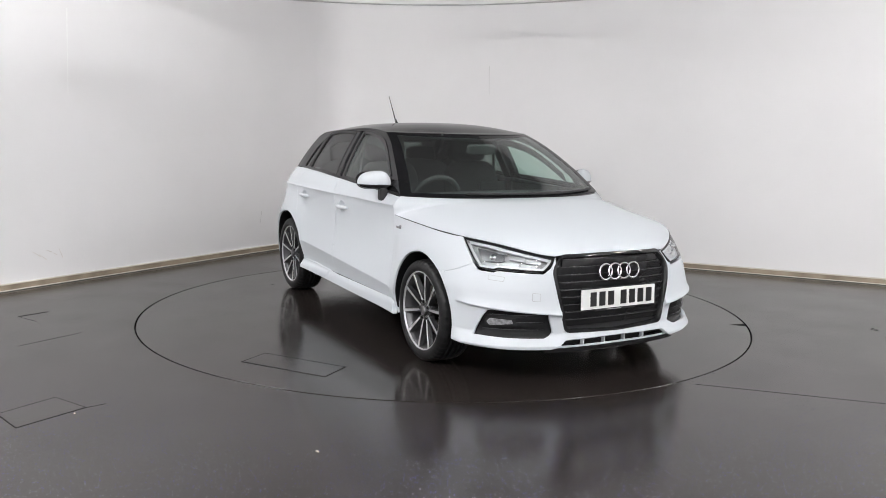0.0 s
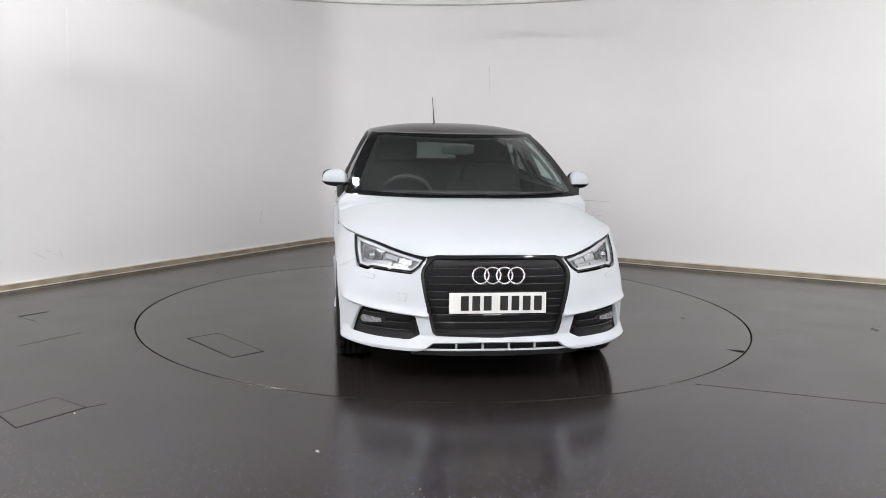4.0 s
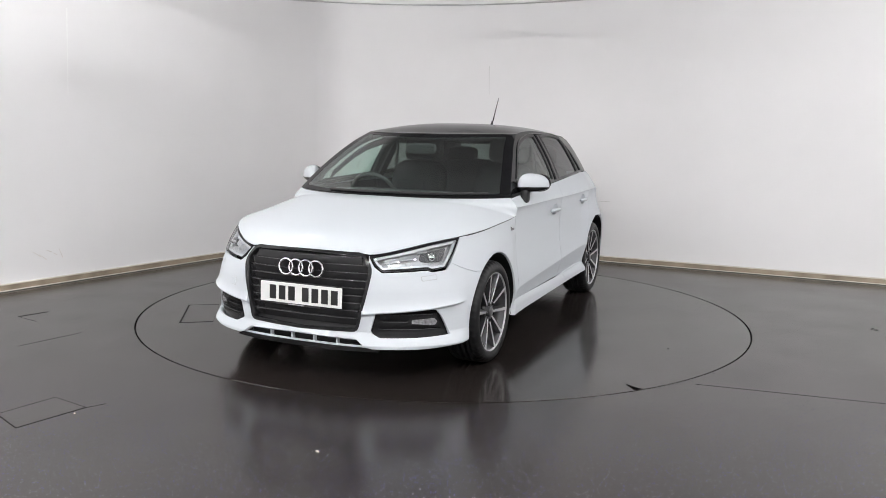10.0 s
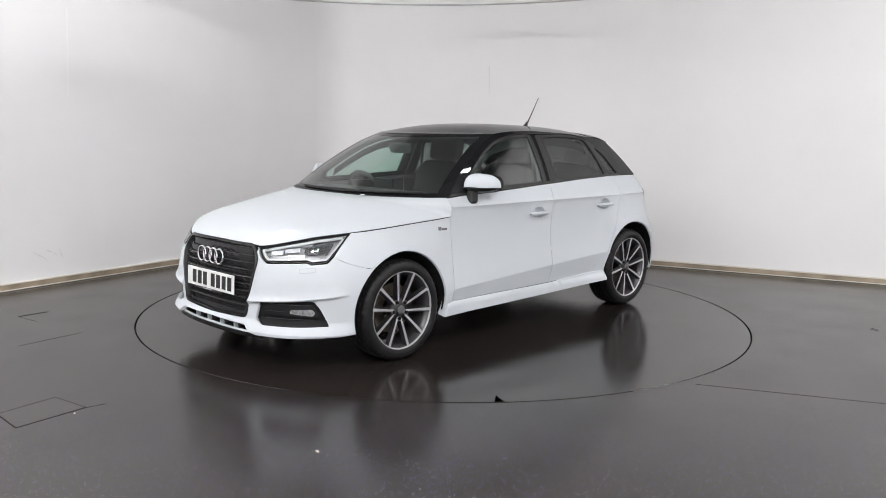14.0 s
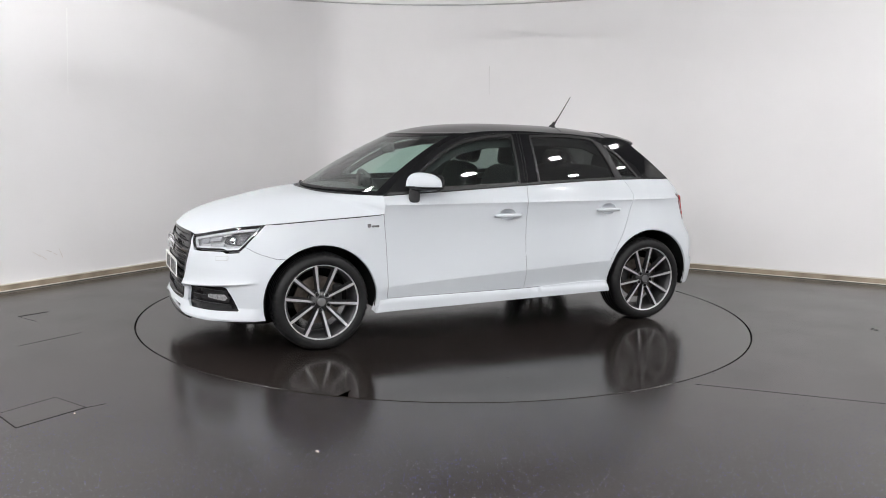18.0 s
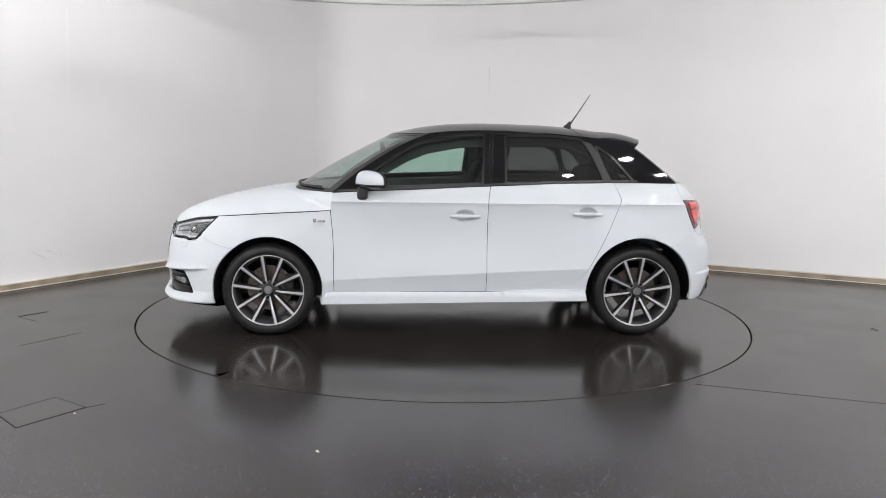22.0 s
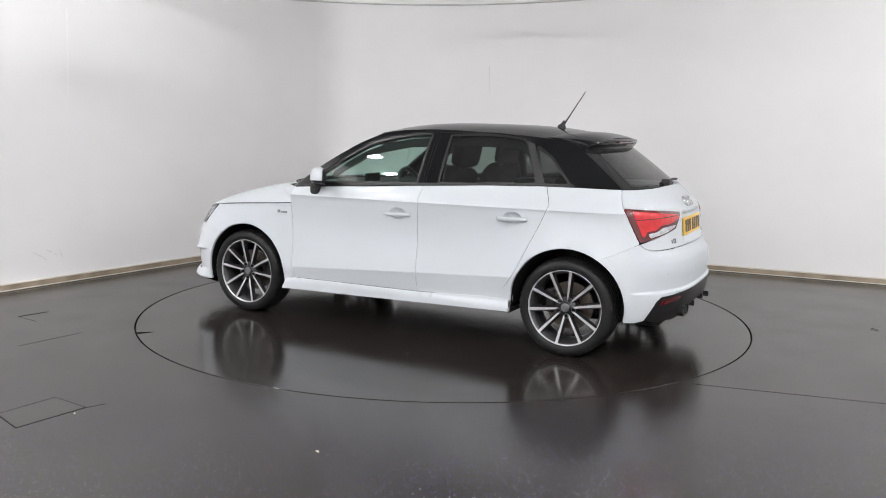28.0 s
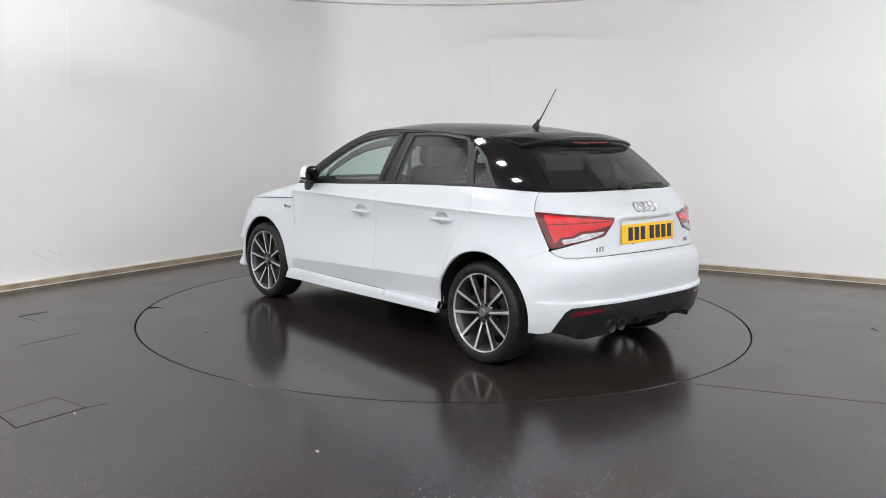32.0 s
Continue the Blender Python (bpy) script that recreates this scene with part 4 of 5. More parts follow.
# tail: tailgate, tail lights, rear bumper, diffuser
TAIL_LAMP = rounded([(-1.586, 0.921), (-1.85, 0.905), (-2.148, 0.886, 0.008), (-2.129, 0.858), (-2.052, 0.790), (-1.85, 0.752), (-1.696, 0.722)], 0.012)
GATE = ([(S_TAIL, 1.026), (-1.9, 1.026)] + spline([(-1.584, 1.026), (-1.578, 0.98), (-1.585, 0.925)]) + [p for p in rounded([(-1.586, 0.925), (-1.85, 0.909), (-2.152, 0.890, 0.008), (-2.133, 0.856), (-2.054, 0.786), (-1.85, 0.748), (-1.696, 0.718)], 0.010)[5:-5]]
        + spline([(-1.70, 0.712), (-1.745, 0.686), (-1.841, 0.676), (-2.219, 0.684), (S_TAIL, 0.684)]))


def gate_surf(s, z):
    """The tailgate, with the shallow recess round the number plate."""
    p = wrap(s, z)
    dip = 0.021 * step(0.896, 0.858, z) * step(0.690, 0.745, z) * step(-2.175, -2.26, s)
    return p + Vector((dip, 0, 0))


GATE_FOLDS = [[(-2.06, z), (S_TAIL, z)] for z in (0.900, 0.890, 0.880, 0.870, 0.860, 0.852)] + [[(v, 0.69), (v, 0.892)] for v in (-2.165, -2.19, -2.215, -2.24, -2.265)]
gate = sheet("tailgate", panel([GATE], gate_surf, 0.025, both=True, lines=GATE_FOLDS), WHITE, car)
DIFF_TOP = [(-1.728, 0.268), (-1.80, 0.375), (-1.835, 0.398), (-2.026, 0.408), (-2.3, 0.410), (S_TAIL, 0.410)]
REAR = (spline([(-1.688, 0.7105), (-1.745, 0.680), (-1.841, 0.671), (-2.219, 0.679), (S_TAIL, 0.679)]) + [(S_TAIL, 0.414)]
        + [(p[0], p[1] + 0.004) for p in DIFF_TOP[-2:0:-1]] + [(-1.722, 0.262), (-1.66, 0.250), (-1.604, 0.252)] + arc(*REAR_ARCH, 188.5, 123.4) + spline([(-1.439, 0.6165), (-1.55, 0.6622), (-1.684, 0.7105)])[1:-1])
REAR_FOLDS = [[(-1.60, z), (S_TAIL, z)] for z in (0.612, 0.603, 0.597, 0.588, 0.442, 0.434, 0.429, 0.424, 0.418)]
sheet("rear_bumper", panel([REAR], stern, 0.025, depth=0.02, both=True, lines=REAR_FOLDS), WHITE, car)
DIFF = DIFF_TOP + [(S_TAIL, 0.300), (-2.30, 0.290), (-2.16, 0.260), (-2.06, 0.240), (-1.98, 0.234), (-1.90, 0.248), (-1.80, 0.242)]
diffuser = sheet("diffuser", panel([DIFF], sunk(wrap, -0.004), 0.03, depth=0.03, both=True), DIFFUSER, car, "satin black rear diffuser")
for y in (-0.36, -0.14, 0.14):
    bm = bmesh.new()
    box(bm, -1.84, y, 0.288 - 0.10 * max(0.0, abs(y) - 0.14), 0.08, 0.016, 0.036, 0.004)
    part("fin", bm, DIFFUSER, diffuser)
for y in (0.302, 0.392):
    pipe = revolve([(0.030, -0.08), (0.036, 0.0), (0.036, 0.006), (0.031, 0.006), (0.028, -0.07)], 28, "y")
    bmesh.ops.transform(pipe, matrix=pose(-1.862, y, 0.282, 0, 0, 90), verts=pipe.verts)
    part("tailpipe", pipe, DIFFUSER, car, "dark steel twin tailpipe", True)
bm = bmesh.new()
box(bm, -1.5, 0.34, 0.24, 0.5, 0.34, 0.12, 0.04)
part("silencer", bm, DARK, car)
for side in (1, -1):
    fix = (lambda d: d) if side == 1 else flip
    sheet("rear_reflector", fix(panel([rounded([(-1.835, 0.352), (-2.03, 0.372), (-2.04, 0.392), (-1.85, 0.380)], 0.006)], sunk(wrap, 0.003), 0.03, depth=0.006)), RED_DARK, diffuser, "dark red reflector")
    tl = sheet("tail_light", fix(panel([TAIL_LAMP], sunk(wrap, 0.003), 0.03, depth=0.02)), RED_DARK, car, "red tail light with a pale reversing strip")
    sheet("lens", fix(panel([rounded([(-1.640, 0.905), (-1.85, 0.890), (-2.125, 0.872), (-2.105, 0.850), (-1.96, 0.822), (-1.87, 0.818), (-1.82, 0.792), (-1.745, 0.785), (-1.735, 0.760), (-1.715, 0.752)], 0.012)], sunk(wrap, 0.006), 0.02, depth=0.004)), RED, tl, "bright red lens")
    sheet("light_guide", fix(panel([strip_loop(-1.66, -2.10, 0.852, 0.005, 0.016)], sunk(wrap, 0.0075), 0.02, depth=0.003)), RED_DARK, tl)
    sheet("reversing_light", fix(panel([rounded([(-1.755, 0.772), (-1.83, 0.780), (-1.885, 0.803), (-2.05, 0.814), (-2.03, 0.800), (-1.93, 0.774), (-1.77, 0.746)], 0.008)], sunk(wrap, 0.007), 0.02, depth=0.004)), LAMP_PALE, tl, "pale ribbed reversing light")
    for s_at in (-1.894, -2.358):
        p = outward(stern, s_at, 0.54, 0.001)
        n = normal_at(stern, s_at, 0.54)
        button = revolve([(0.0001, 0.0012), (0.009, 0.0012), (0.011, 0.0)], 20, "y")
        turn = n.to_track_quat("Y", "Z").to_matrix().to_4x4()
        bmesh.ops.transform(button, matrix=Matrix.Translation(p) @ turn, verts=button.verts)
        if side == -1:
            bmesh.ops.scale(button, vec=(1, -1, 1), verts=button.verts)
            bmesh.ops.reverse_faces(button, faces=button.faces)
        part("parking_sensor", button, WHITE, car, smooth=True)
    for x, z, w, h in ((0.93, 0.757, 0.022, 0.022), (0.888, 0.757, 0.05, 0.012)):
        sheet("wing_badge", fix(panel([strip_loop(x - w / 2, x + w / 2, z, h)], sunk(wrap, 0.003), 0.02, depth=0.003)), BADGE, car)
for s0, s1, z, h in ((-2.045, -2.030, 0.702, 0.028), (-2.022, -2.008, 0.702, 0.028), (-1.996, -1.986, 0.702, 0.022)):
    sheet("badge", panel([strip_loop(s0, s1, z, h)], sunk(wrap, 0.003), 0.02, depth=0.003), BADGE, gate, "small chrome badge")
for k in range(3):
    sheet("badge", flip(panel([strip_loop(-2.06 + 0.028 * k, -2.038 + 0.028 * k, 0.705, 0.020)], sunk(wrap, 0.003), 0.02, depth=0.003)), BADGE, gate, "small chrome badge")
sheet("gate_handle", panel([[(S_TAIL, 0.872), (-2.33, 0.872), (-2.34, 0.880), (S_TAIL, 0.881)]], sunk(gate_surf, 0.004), 0.03, depth=0.01, both=True), WHITE, gate)

# ---- cabin shell and glass ----


def rail_loop():
    up = [(pch(w, PILLAR_AX), pch(w, PILLAR_A)) for w in [i / 10 for i in range(11)]]
    over = [(0.17 - 1.355 * i / 20, pch(0.17 - 1.355 * i / 20, RAIL)) for i in range(1, 21)]
    down = [(pch(w, PILLAR_DX), pch(w, PILLAR_DZ)) for w in [1 - i / 6 for i in range(1, 7)]]
    return up + over + down + [(x, pch(x, BELT)) for x in (-1.3, -1.0, -0.7, -0.4, -0.1, 0.2, 0.5)]


WIN_1 = rounded(spline([(0.612, 0.990), (0.600, 1.045), (0.522, 1.102), (0.444, 1.157), (0.329, 1.226), (0.200, 1.280), (-0.015, 1.322), (-0.185, 1.332)], 3) + [(-0.165, 1.020)], 0.006)
WIN_2 = rounded([(-0.330, 1.026)] + spline([(-0.338, 1.327), (-0.50, 1.334), (-0.66, 1.332), (-0.80, 1.318), (-0.868, 1.298), (-0.94, 1.17), (-0.990, 1.040)], 3), 0.006)
WIN_3 = rounded([(-0.955, 1.268), (-1.06, 1.20), (-1.20, 1.042), (-1.035, 1.042)], 0.008)
pair_of("cabin_frame", panel([rail_loop(), WIN_1, WIN_2, WIN_3], cabin, 0.03, depth=0.03), BLACK, car)
for loop, m, name in ((WIN_1, GLASS, "front_door_window"), (WIN_2, PRIVACY, "rear_door_window"), (WIN_3, PRIVACY, "quarter_window")):
    for ob in pair_of(name, panel([inset(loop, -0.002)], sunk(cabin, -0.006), 0.05, depth=0), m, car):
        ob.visible_shadow = False
    pair_of("window_seal", panel([inset(loop, -0.012), inset(loop, 0.003)], sunk(cabin, 0.002), 0.02, depth=0.008), SEAL_AND_GAP, car)
pair_of("window_post", panel([[(-0.876, 1.302), (-0.905, 1.300), (-1.030, 1.040), (-1.062, 1.040), (-1.060, 1.036), (-0.996, 1.036)][0:1] + [(-0.925, 1.288), (-1.050, 1.040), (-0.998, 1.040)]], sunk(cabin, 0.004), 0.03, depth=0.012), PLASTIC, car)
pair_of("belt_trim", panel([[(x, pch(x, BELT) + 0.001) for x in (0.80, 0.5, 0.2, -0.1, -0.4, -0.7, -1.0, -1.235)] + [(x, pch(x, BELT) + 0.014) for x in (-1.225, -1.0, -0.7, -0.4, -0.1, 0.2, 0.5, 0.78)]], sunk(cabin, 0.007), 0.03, depth=0.012), SEAL_AND_GAP, car)

SCREEN_LOOP = [(0, 0.015), (0.955, 0.015), (0.945, 0.965), (0, 0.955)]
sheet("windscreen", panel([SCREEN_LOOP], screen, 0.05, depth=0, both=True), WINDSCREEN, car).visible_shadow = False
sheet("windscreen_surround", panel([[(0, 0.0), (1, 0.0), (1, 1), (0, 1), (0, 0.925), (0.915, 0.935), (0.925, 0.045), (0, 0.04)]], sunk(screen, 0.001), 0.04, depth=0.02, both=True), BLACK, car)
sheet("roof", panel([BON], roof, 0.035, depth=0.015, both=True), BLACK, car)
HATCH_LOOP = [(0, 0.03), (0.86, 0.03), (0.80, 0.93), (0, 0.96)]
sheet("rear_window", panel([HATCH_LOOP], sunk(hatch, 0.002), 0.05, depth=0, both=True), REAR_GLASS, car).visible_shadow = False
sheet("rear_window_surround", panel([[(0, 0.0), (1, 0.0), (1, 1), (0, 1), (0, 0.92), (0.75, 0.88), (0.81, 0.08), (0, 0.07)]], hatch, 0.04, depth=0.02, both=True), BLACK, car)


def spoiler(v, w):
    """From the roof's tail (w = 0) to the trailing edge (w = 1)."""
    a = roof(v, 0.86)
    b = Vector((-1.345 + 0.10 * abs(v) ** 3, 0.560 * v, 1.324 - 0.040 * abs(v) ** 4))
    p = a.lerp(b, w)
    p.z += 0.012 * math.sin(math.pi * w) + 0.003
    return p


wing = sheet("roof_spoiler", panel([[(0, 0), (0.97, 0), (0.97, 1), (0, 1)]], spoiler, 0.03, depth=0.032, both=True), BLACK, car, "gloss black roof spoiler")
under = panel([[(0, 0), (0.96, 0), (0.96, 1), (0, 1)]], lambda v, w: (Vector((-1.338 + 0.10 * abs(v) ** 3, 0.553 * v, 1.294 - 0.040 * abs(v) ** 4))).lerp(hatch(v * 0.92, 0.86), w) + Vector((0.012, 0, -0.006)) * math.sin(math.pi * w), 0.03, depth=0, both=True)
sheet("underside", under, BLACK, wing)
bm = bmesh.new()
box(bm, -1.343, 0, 1.304, 0.008, 0.34, 0.012, 0.002)
part("brake_light", bm, RED_DARK, wing, "dark red high brake light")

RAIL_TRIM = [(0.560, 1.075), (0.444, 1.157), (0.329, 1.226), (0.200, 1.280), (-0.015, 1.322), (-0.30, 1.334), (-0.60, 1.338), (-0.80, 1.322), (-0.92, 1.27)]
pair_of("roof_rail_trim", panel([[(x, z + 0.012) for x, z in RAIL_TRIM] + [(x, z - 0.042) for x, z in RAIL_TRIM[::-1]]], sunk(cabin, -0.055), 0.04, depth=0.012), FABRIC, car)

# gloss rods added for glints at the windscreen's head and the spoiler's rear
HEAD_EDGE = [screen(-0.90 + 1.80 * i / 40, 0.985) + Vector((0.001, 0, -0.0005)) for i in range(41)]
part("windscreen_glint_rod", tube(HEAD_EDGE, 0.0040, 10), GLOSS_BLACK, car, smooth=True)
part("spoiler_glint_rod", tube([spoiler(-0.95 + 1.9 * i / 40, 1.0) - Vector((0, 0, 0.008)) for i in range(41)], 0.009, 10), GLOSS_BLACK, wing, smooth=True)
RAIL_TOP = [(0.600, 1.060), (0.522, 1.118), (0.444, 1.173), (0.329, 1.242), (0.200, 1.297), (-0.015, 1.338), (-0.185, 1.347), (-0.338, 1.347), (-0.50, 1.351), (-0.66, 1.349), (-0.80, 1.335), (-0.890, 1.312)]
# more added glint rods: window rail trim and two upright on each pillar
PILLAR_GLINTS = [[(-0.222 + d - 0.02 * i / 8, 1.012 + 0.33 * i / 8) for i in range(9)] for d in (-0.010, 0.010)]
for side in (1, -1):
    for nm, run, r in [("window_rail_glint", spline(RAIL_TOP, 4), 0.0045)] + [("pillar_glint_rod", q, 0.004) for q in PILLAR_GLINTS]:
        path = [outward(cabin, x, z, 0.002) for x, z in run]
        part(nm, tube([(p.x, p.y * side, p.z) for p in path], r, 8), GLOSS_BLACK, car, smooth=True)

# aerial
aerial = part("aerial", tube([(-0.890, 0, 1.393), (-0.920, 0, 1.445), (-0.968, 0, 1.518), (-1.047, 0, 1.640)], lambda t: 0.0065 * (1 - 0.62 * t), 8), PLASTIC, car, "slanted black rod aerial", True)
bm = revolve([(0.028, 0.0), (0.026, 0.012), (0.012, 0.035), (0.007, 0.06), (0.0001, 0.062)], 20, "z")
bmesh.ops.transform(bm, matrix=Matrix.Translation((-0.886, 0, 1.392)) @ pose(0, 0, 0, 0, -18, 0) @ Matrix.Diagonal((1.2, 0.6, 0.9, 1)), verts=bm.verts)
part("foot", bm, PLASTIC, aerial, smooth=True)

# wipers
for pts in ([(1.10, 0.10, 0.962), (0.98, 0.40, 0.968), (0.86, 0.66, 0.968)], [(1.12, -0.42, 0.955), (1.09, -0.05, 0.972), (1.02, 0.28, 0.975)]):
    curve = [screen(y / 0.78, 0.03) + Vector((0.006, 0, 0.008 + 0.0006 * i)) for i, y in enumerate([pts[0][1] + (pts[2][1] - pts[0][1]) * k / 8 for k in range(9)])]
    part("wiper", tube(curve, 0.008, 6), PLASTIC, car, "black windscreen wiper")
p0, p1 = hatch(0.0, 0.05), hatch(-0.62, 0.03)
wip = part("rear_wiper", tube([p0 + Vector((-0.02, 0, 0.01)), p0.lerp(p1, 0.5) + Vector((-0.03, 0, 0.022)), p1 + Vector((-0.022, 0, 0.014))], 0.009, 8), PLASTIC, car, "black rear wiper")
bm = bmesh.new()
box(bm, p0.x - 0.020, 0.0, p0.z + 0.008, 0.06, 0.07, 0.042, 0.014)
part("pivot", bm, PLASTIC, wip)

# cowl under the screen
cowl = panel([[(0, 0), (0.97, 0), (0.97, 1), (0, 1)]], lambda v, w: screen(v, 0.03).lerp(bonnet(v, 0.015), w) + Vector((0, 0, -0.012)), 0.05, depth=0, both=True)
sheet("cowl", cowl, PLASTIC, car)


# ---- door mirrors ----
def mirror(side):
    """A domed shell with a flat underside, swept back towards its outer end, on a short foot."""
    def f(a, n):
        return math.copysign(abs(a) ** n, a)

    def swept(x, y, z):
        return Vector((x - 0.66 * y, y * side, z))

    bm = bmesh.new()
    bmesh.ops.create_uvsphere(bm, u_segments=32, v_segments=24, radius=1)
    for v in bm.verts:
        x, y, z = f(v.co.x, 0.75), f(v.co.y, 0.66), f(v.co.z, 0.8)
        x = max(x, -0.72)
        v.co = swept(x * 0.066, y * 0.086 * (1 - 0.10 * max(0.0, z)), z * (0.074 if z > 0 else 0.044) * (1 - 0.14 * y))
    if side < 0:
        bmesh.ops.reverse_faces(bm, faces=bm.faces)
    low = bm.copy()
    bmesh.ops.delete(bm, geom=[q for q in bm.faces if q.calc_center_median().z < -0.012], context="FACES")
    bmesh.ops.delete(low, geom=[q for q in low.faces if q.calc_center_median().z >= -0.012], context="FACES")
    ob = new("door_mirror")
    ob.parent = car
    tagged(ob, "white-capped door mirror on a black foot")
    part("cap", bm, WHITE, ob, smooth=True)
    part("lower_shell", low, GLOSS_BLACK, ob, smooth=True)
    lip = tube([swept(0.067 * max(f(math.cos(2 * math.pi * i / 36), 0.75), -0.74), 0.087 * f(math.sin(2 * math.pi * i / 36), 0.66), -0.013) for i in range(36)], 0.003, 6, True)
    part("shut_line", lip, SEAL_AND_GAP, ob, smooth=True)
    foot = bmesh.new()
    box(foot, 0.050, -0.040 * side, -0.072, 0.070, 0.055, 0.090, 0.020)
    part("foot", foot, PLASTIC, ob)
    rim = tube([swept(-0.050, 0.078 * f(math.cos(2 * math.pi * i / 28), 0.7), 0.012 + 0.050 * f(math.sin(2 * math.pi * i / 28), 0.8)) for i in range(28)], 0.009, 8, True)
    part("rim", rim, GLOSS_BLACK, ob, smooth=True)
    glass = bmesh.new()
    face = [swept(-0.053, 0.074 * f(math.cos(2 * math.pi * i / 28), 0.7), 0.012 + 0.046 * f(math.sin(2 * math.pi * i / 28), 0.8)) for i in range(28)]
    glass.faces.new([glass.verts.new(p) for p in face])
    bmesh.ops.solidify(glass, geom=glass.faces[:], thickness=0.003)
    bmesh.ops.recalc_face_normals(glass, faces=glass.faces)
    part("mirror_glass", glass, MIRROR, ob)
    ob.location = Vector((0.572, 0.848 * side, 1.020))


mirror(1)
mirror(-1)


# ---- wheels ----
def wheel_parts():
    """The meshes of one wheel, made once; its axis is y, outwards positive."""
    out = []
    tyre = [(0.229, 0.088), (0.234, 0.099), (0.242, 0.105), (0.254, 0.1085), (0.267, 0.108), (0.283, 0.103), (0.295, 0.093), (0.3005, 0.082), (0.303, 0.066)]
    for y in (0.052, 0.018, -0.018, -0.052):
        tyre += [(0.304, y + 0.006), (0.296, y + 0.004), (0.296, y - 0.004), (0.304, y - 0.006)]
    tyre += [(0.303, -0.066), (0.3005, -0.082), (0.295, -0.093), (0.275, -0.106), (0.254, -0.1085), (0.229, -0.088)]
    body = revolve(tyre, 144, close=True)
    body.verts.ensure_lookup_table()
    for v in body.verts:
        r = math.hypot(v.co.x, v.co.z)
        if r > 0.29 and abs(v.co.y) > 0.064 and (v.index // len(tyre)) % 3 == 0:
            v.co.x, v.co.z = v.co.x * (1 - 0.006 / r), v.co.z * (1 - 0.006 / r)
    out.append(("tyre", body, RUBBER, "low-profile black tyre", True))
    lip = [(0.2270, 0.090), (0.2285, 0.097), (0.2320, 0.1005), (0.2360, 0.0990), (0.2365, 0.094), (0.232, 0.087), (0.228, 0.086)]
    out.append(("rim_flange", revolve(lip, 72, close=True), ALLOY, "machined rim edge", True))
    barrel = [(0.230, 0.092), (0.226, 0.082), (0.214, 0.06), (0.210, 0.0), (0.211, -0.06), (0.225, -0.095), (0.220, -0.095), (0.205, -0.055), (0.204, 0.0), (0.208, 0.055), (0.2255, 0.090)]
    out.append(("rim_barrel", revolve(barrel, 64, close=True), ALLOY_BARREL, "grey painted rim barrel", True))
    hub = [(0.0001, 0.083), (0.026, 0.083), (0.031, 0.080), (0.034, 0.072), (0.060, 0.070), (0.068, 0.064), (0.072, 0.050), (0.072, 0.02), (0.0001, 0.02)]
    out.append(("hub", revolve(hub, 40), ALLOY_DARK, "", True))
    cap = [(0.0001, 0.0885), (0.020, 0.088), (0.026, 0.0865), (0.028, 0.082)]
    out.append(("centre_cap", revolve(cap, 32), ALLOY_CAP, "grey centre cap", True))
    disc = [(0.07, -0.005), (0.150, -0.005), (0.150, -0.027), (0.07, -0.027)]
    out.append(("brake_disc", revolve(disc, 48, close=True), STEEL, "rust-tinted steel brake disc", False))
    return out


def spoke_mesh(face_only):
    """One spoke along +x: a tapered bar with a bright face and dark flanks."""
    bm = bmesh.new()
    rows = []
    n = 10
    for i in range(n + 1):
        t = i / n
        r = 0.045 + (0.227 - 0.045) * t
        half = 0.0062 + 0.0034 * t
        top = 0.070 + 0.024 * t ** 0.8
        low = top - (0.030 - 0.010 * t)
        if face_only:
            sec = [(-half, top - 0.001), (-half + 0.001, top + 0.0015), (half - 0.001, top + 0.0015), (half, top - 0.001)]
        else:
            sec = [(-half - 0.0015, top), (half + 0.0015, top), (half + 0.010, low), (-half - 0.010, low)]
        rows.append([bm.verts.new((r, y, s)) for s, y in sec])
    for a, b in zip(rows, rows[1:]):
        for k in range(4):
            bm.faces.new((a[k], a[(k + 1) % 4], b[(k + 1) % 4], b[k]))
    bm.faces.new(rows[0])
    bm.faces.new(rows[-1])
    bmesh.ops.recalc_face_normals(bm, faces=bm.faces)
    return bm


WHEEL = []
for nm, b, m, lab, sm in wheel_parts():
    me = bpy.data.meshes.new(nm)
    b.to_mesh(me)
    b.free()
    me.materials.append(m)
    me.polygons.foreach_set("use_smooth", [sm] * len(me.polygons))
    WHEEL.append((nm, me, lab))
SPOKES = []
for face in (False, True):
    b = spoke_mesh(face)
    me = bpy.data.meshes.new("spoke")
    b.to_mesh(me)
    b.free()
    me.materials.append(ALLOY if face else ALLOY_DARK)
    SPOKES.append(me)
b = revolve([(0.0001, 0.086), (0.006, 0.085), (0.0095, 0.081), (0.0105, 0.062)], 14)
BOLT = bpy.data.meshes.new("bolt")
b.to_mesh(BOLT)
b.free()
BOLT.materials.append(GLOSS_BLACK)
b = revolve([(0.0125, 0.068), (0.0125, 0.0765), (0.0145, 0.0775), (0.0160, 0.0760), (0.0160, 0.068)], 18)
SEAT_RING = bpy.data.meshes.new("bolt_seat")
b.to_mesh(SEAT_RING)
b.free()
SEAT_RING.materials.append(ALLOY_CAP)


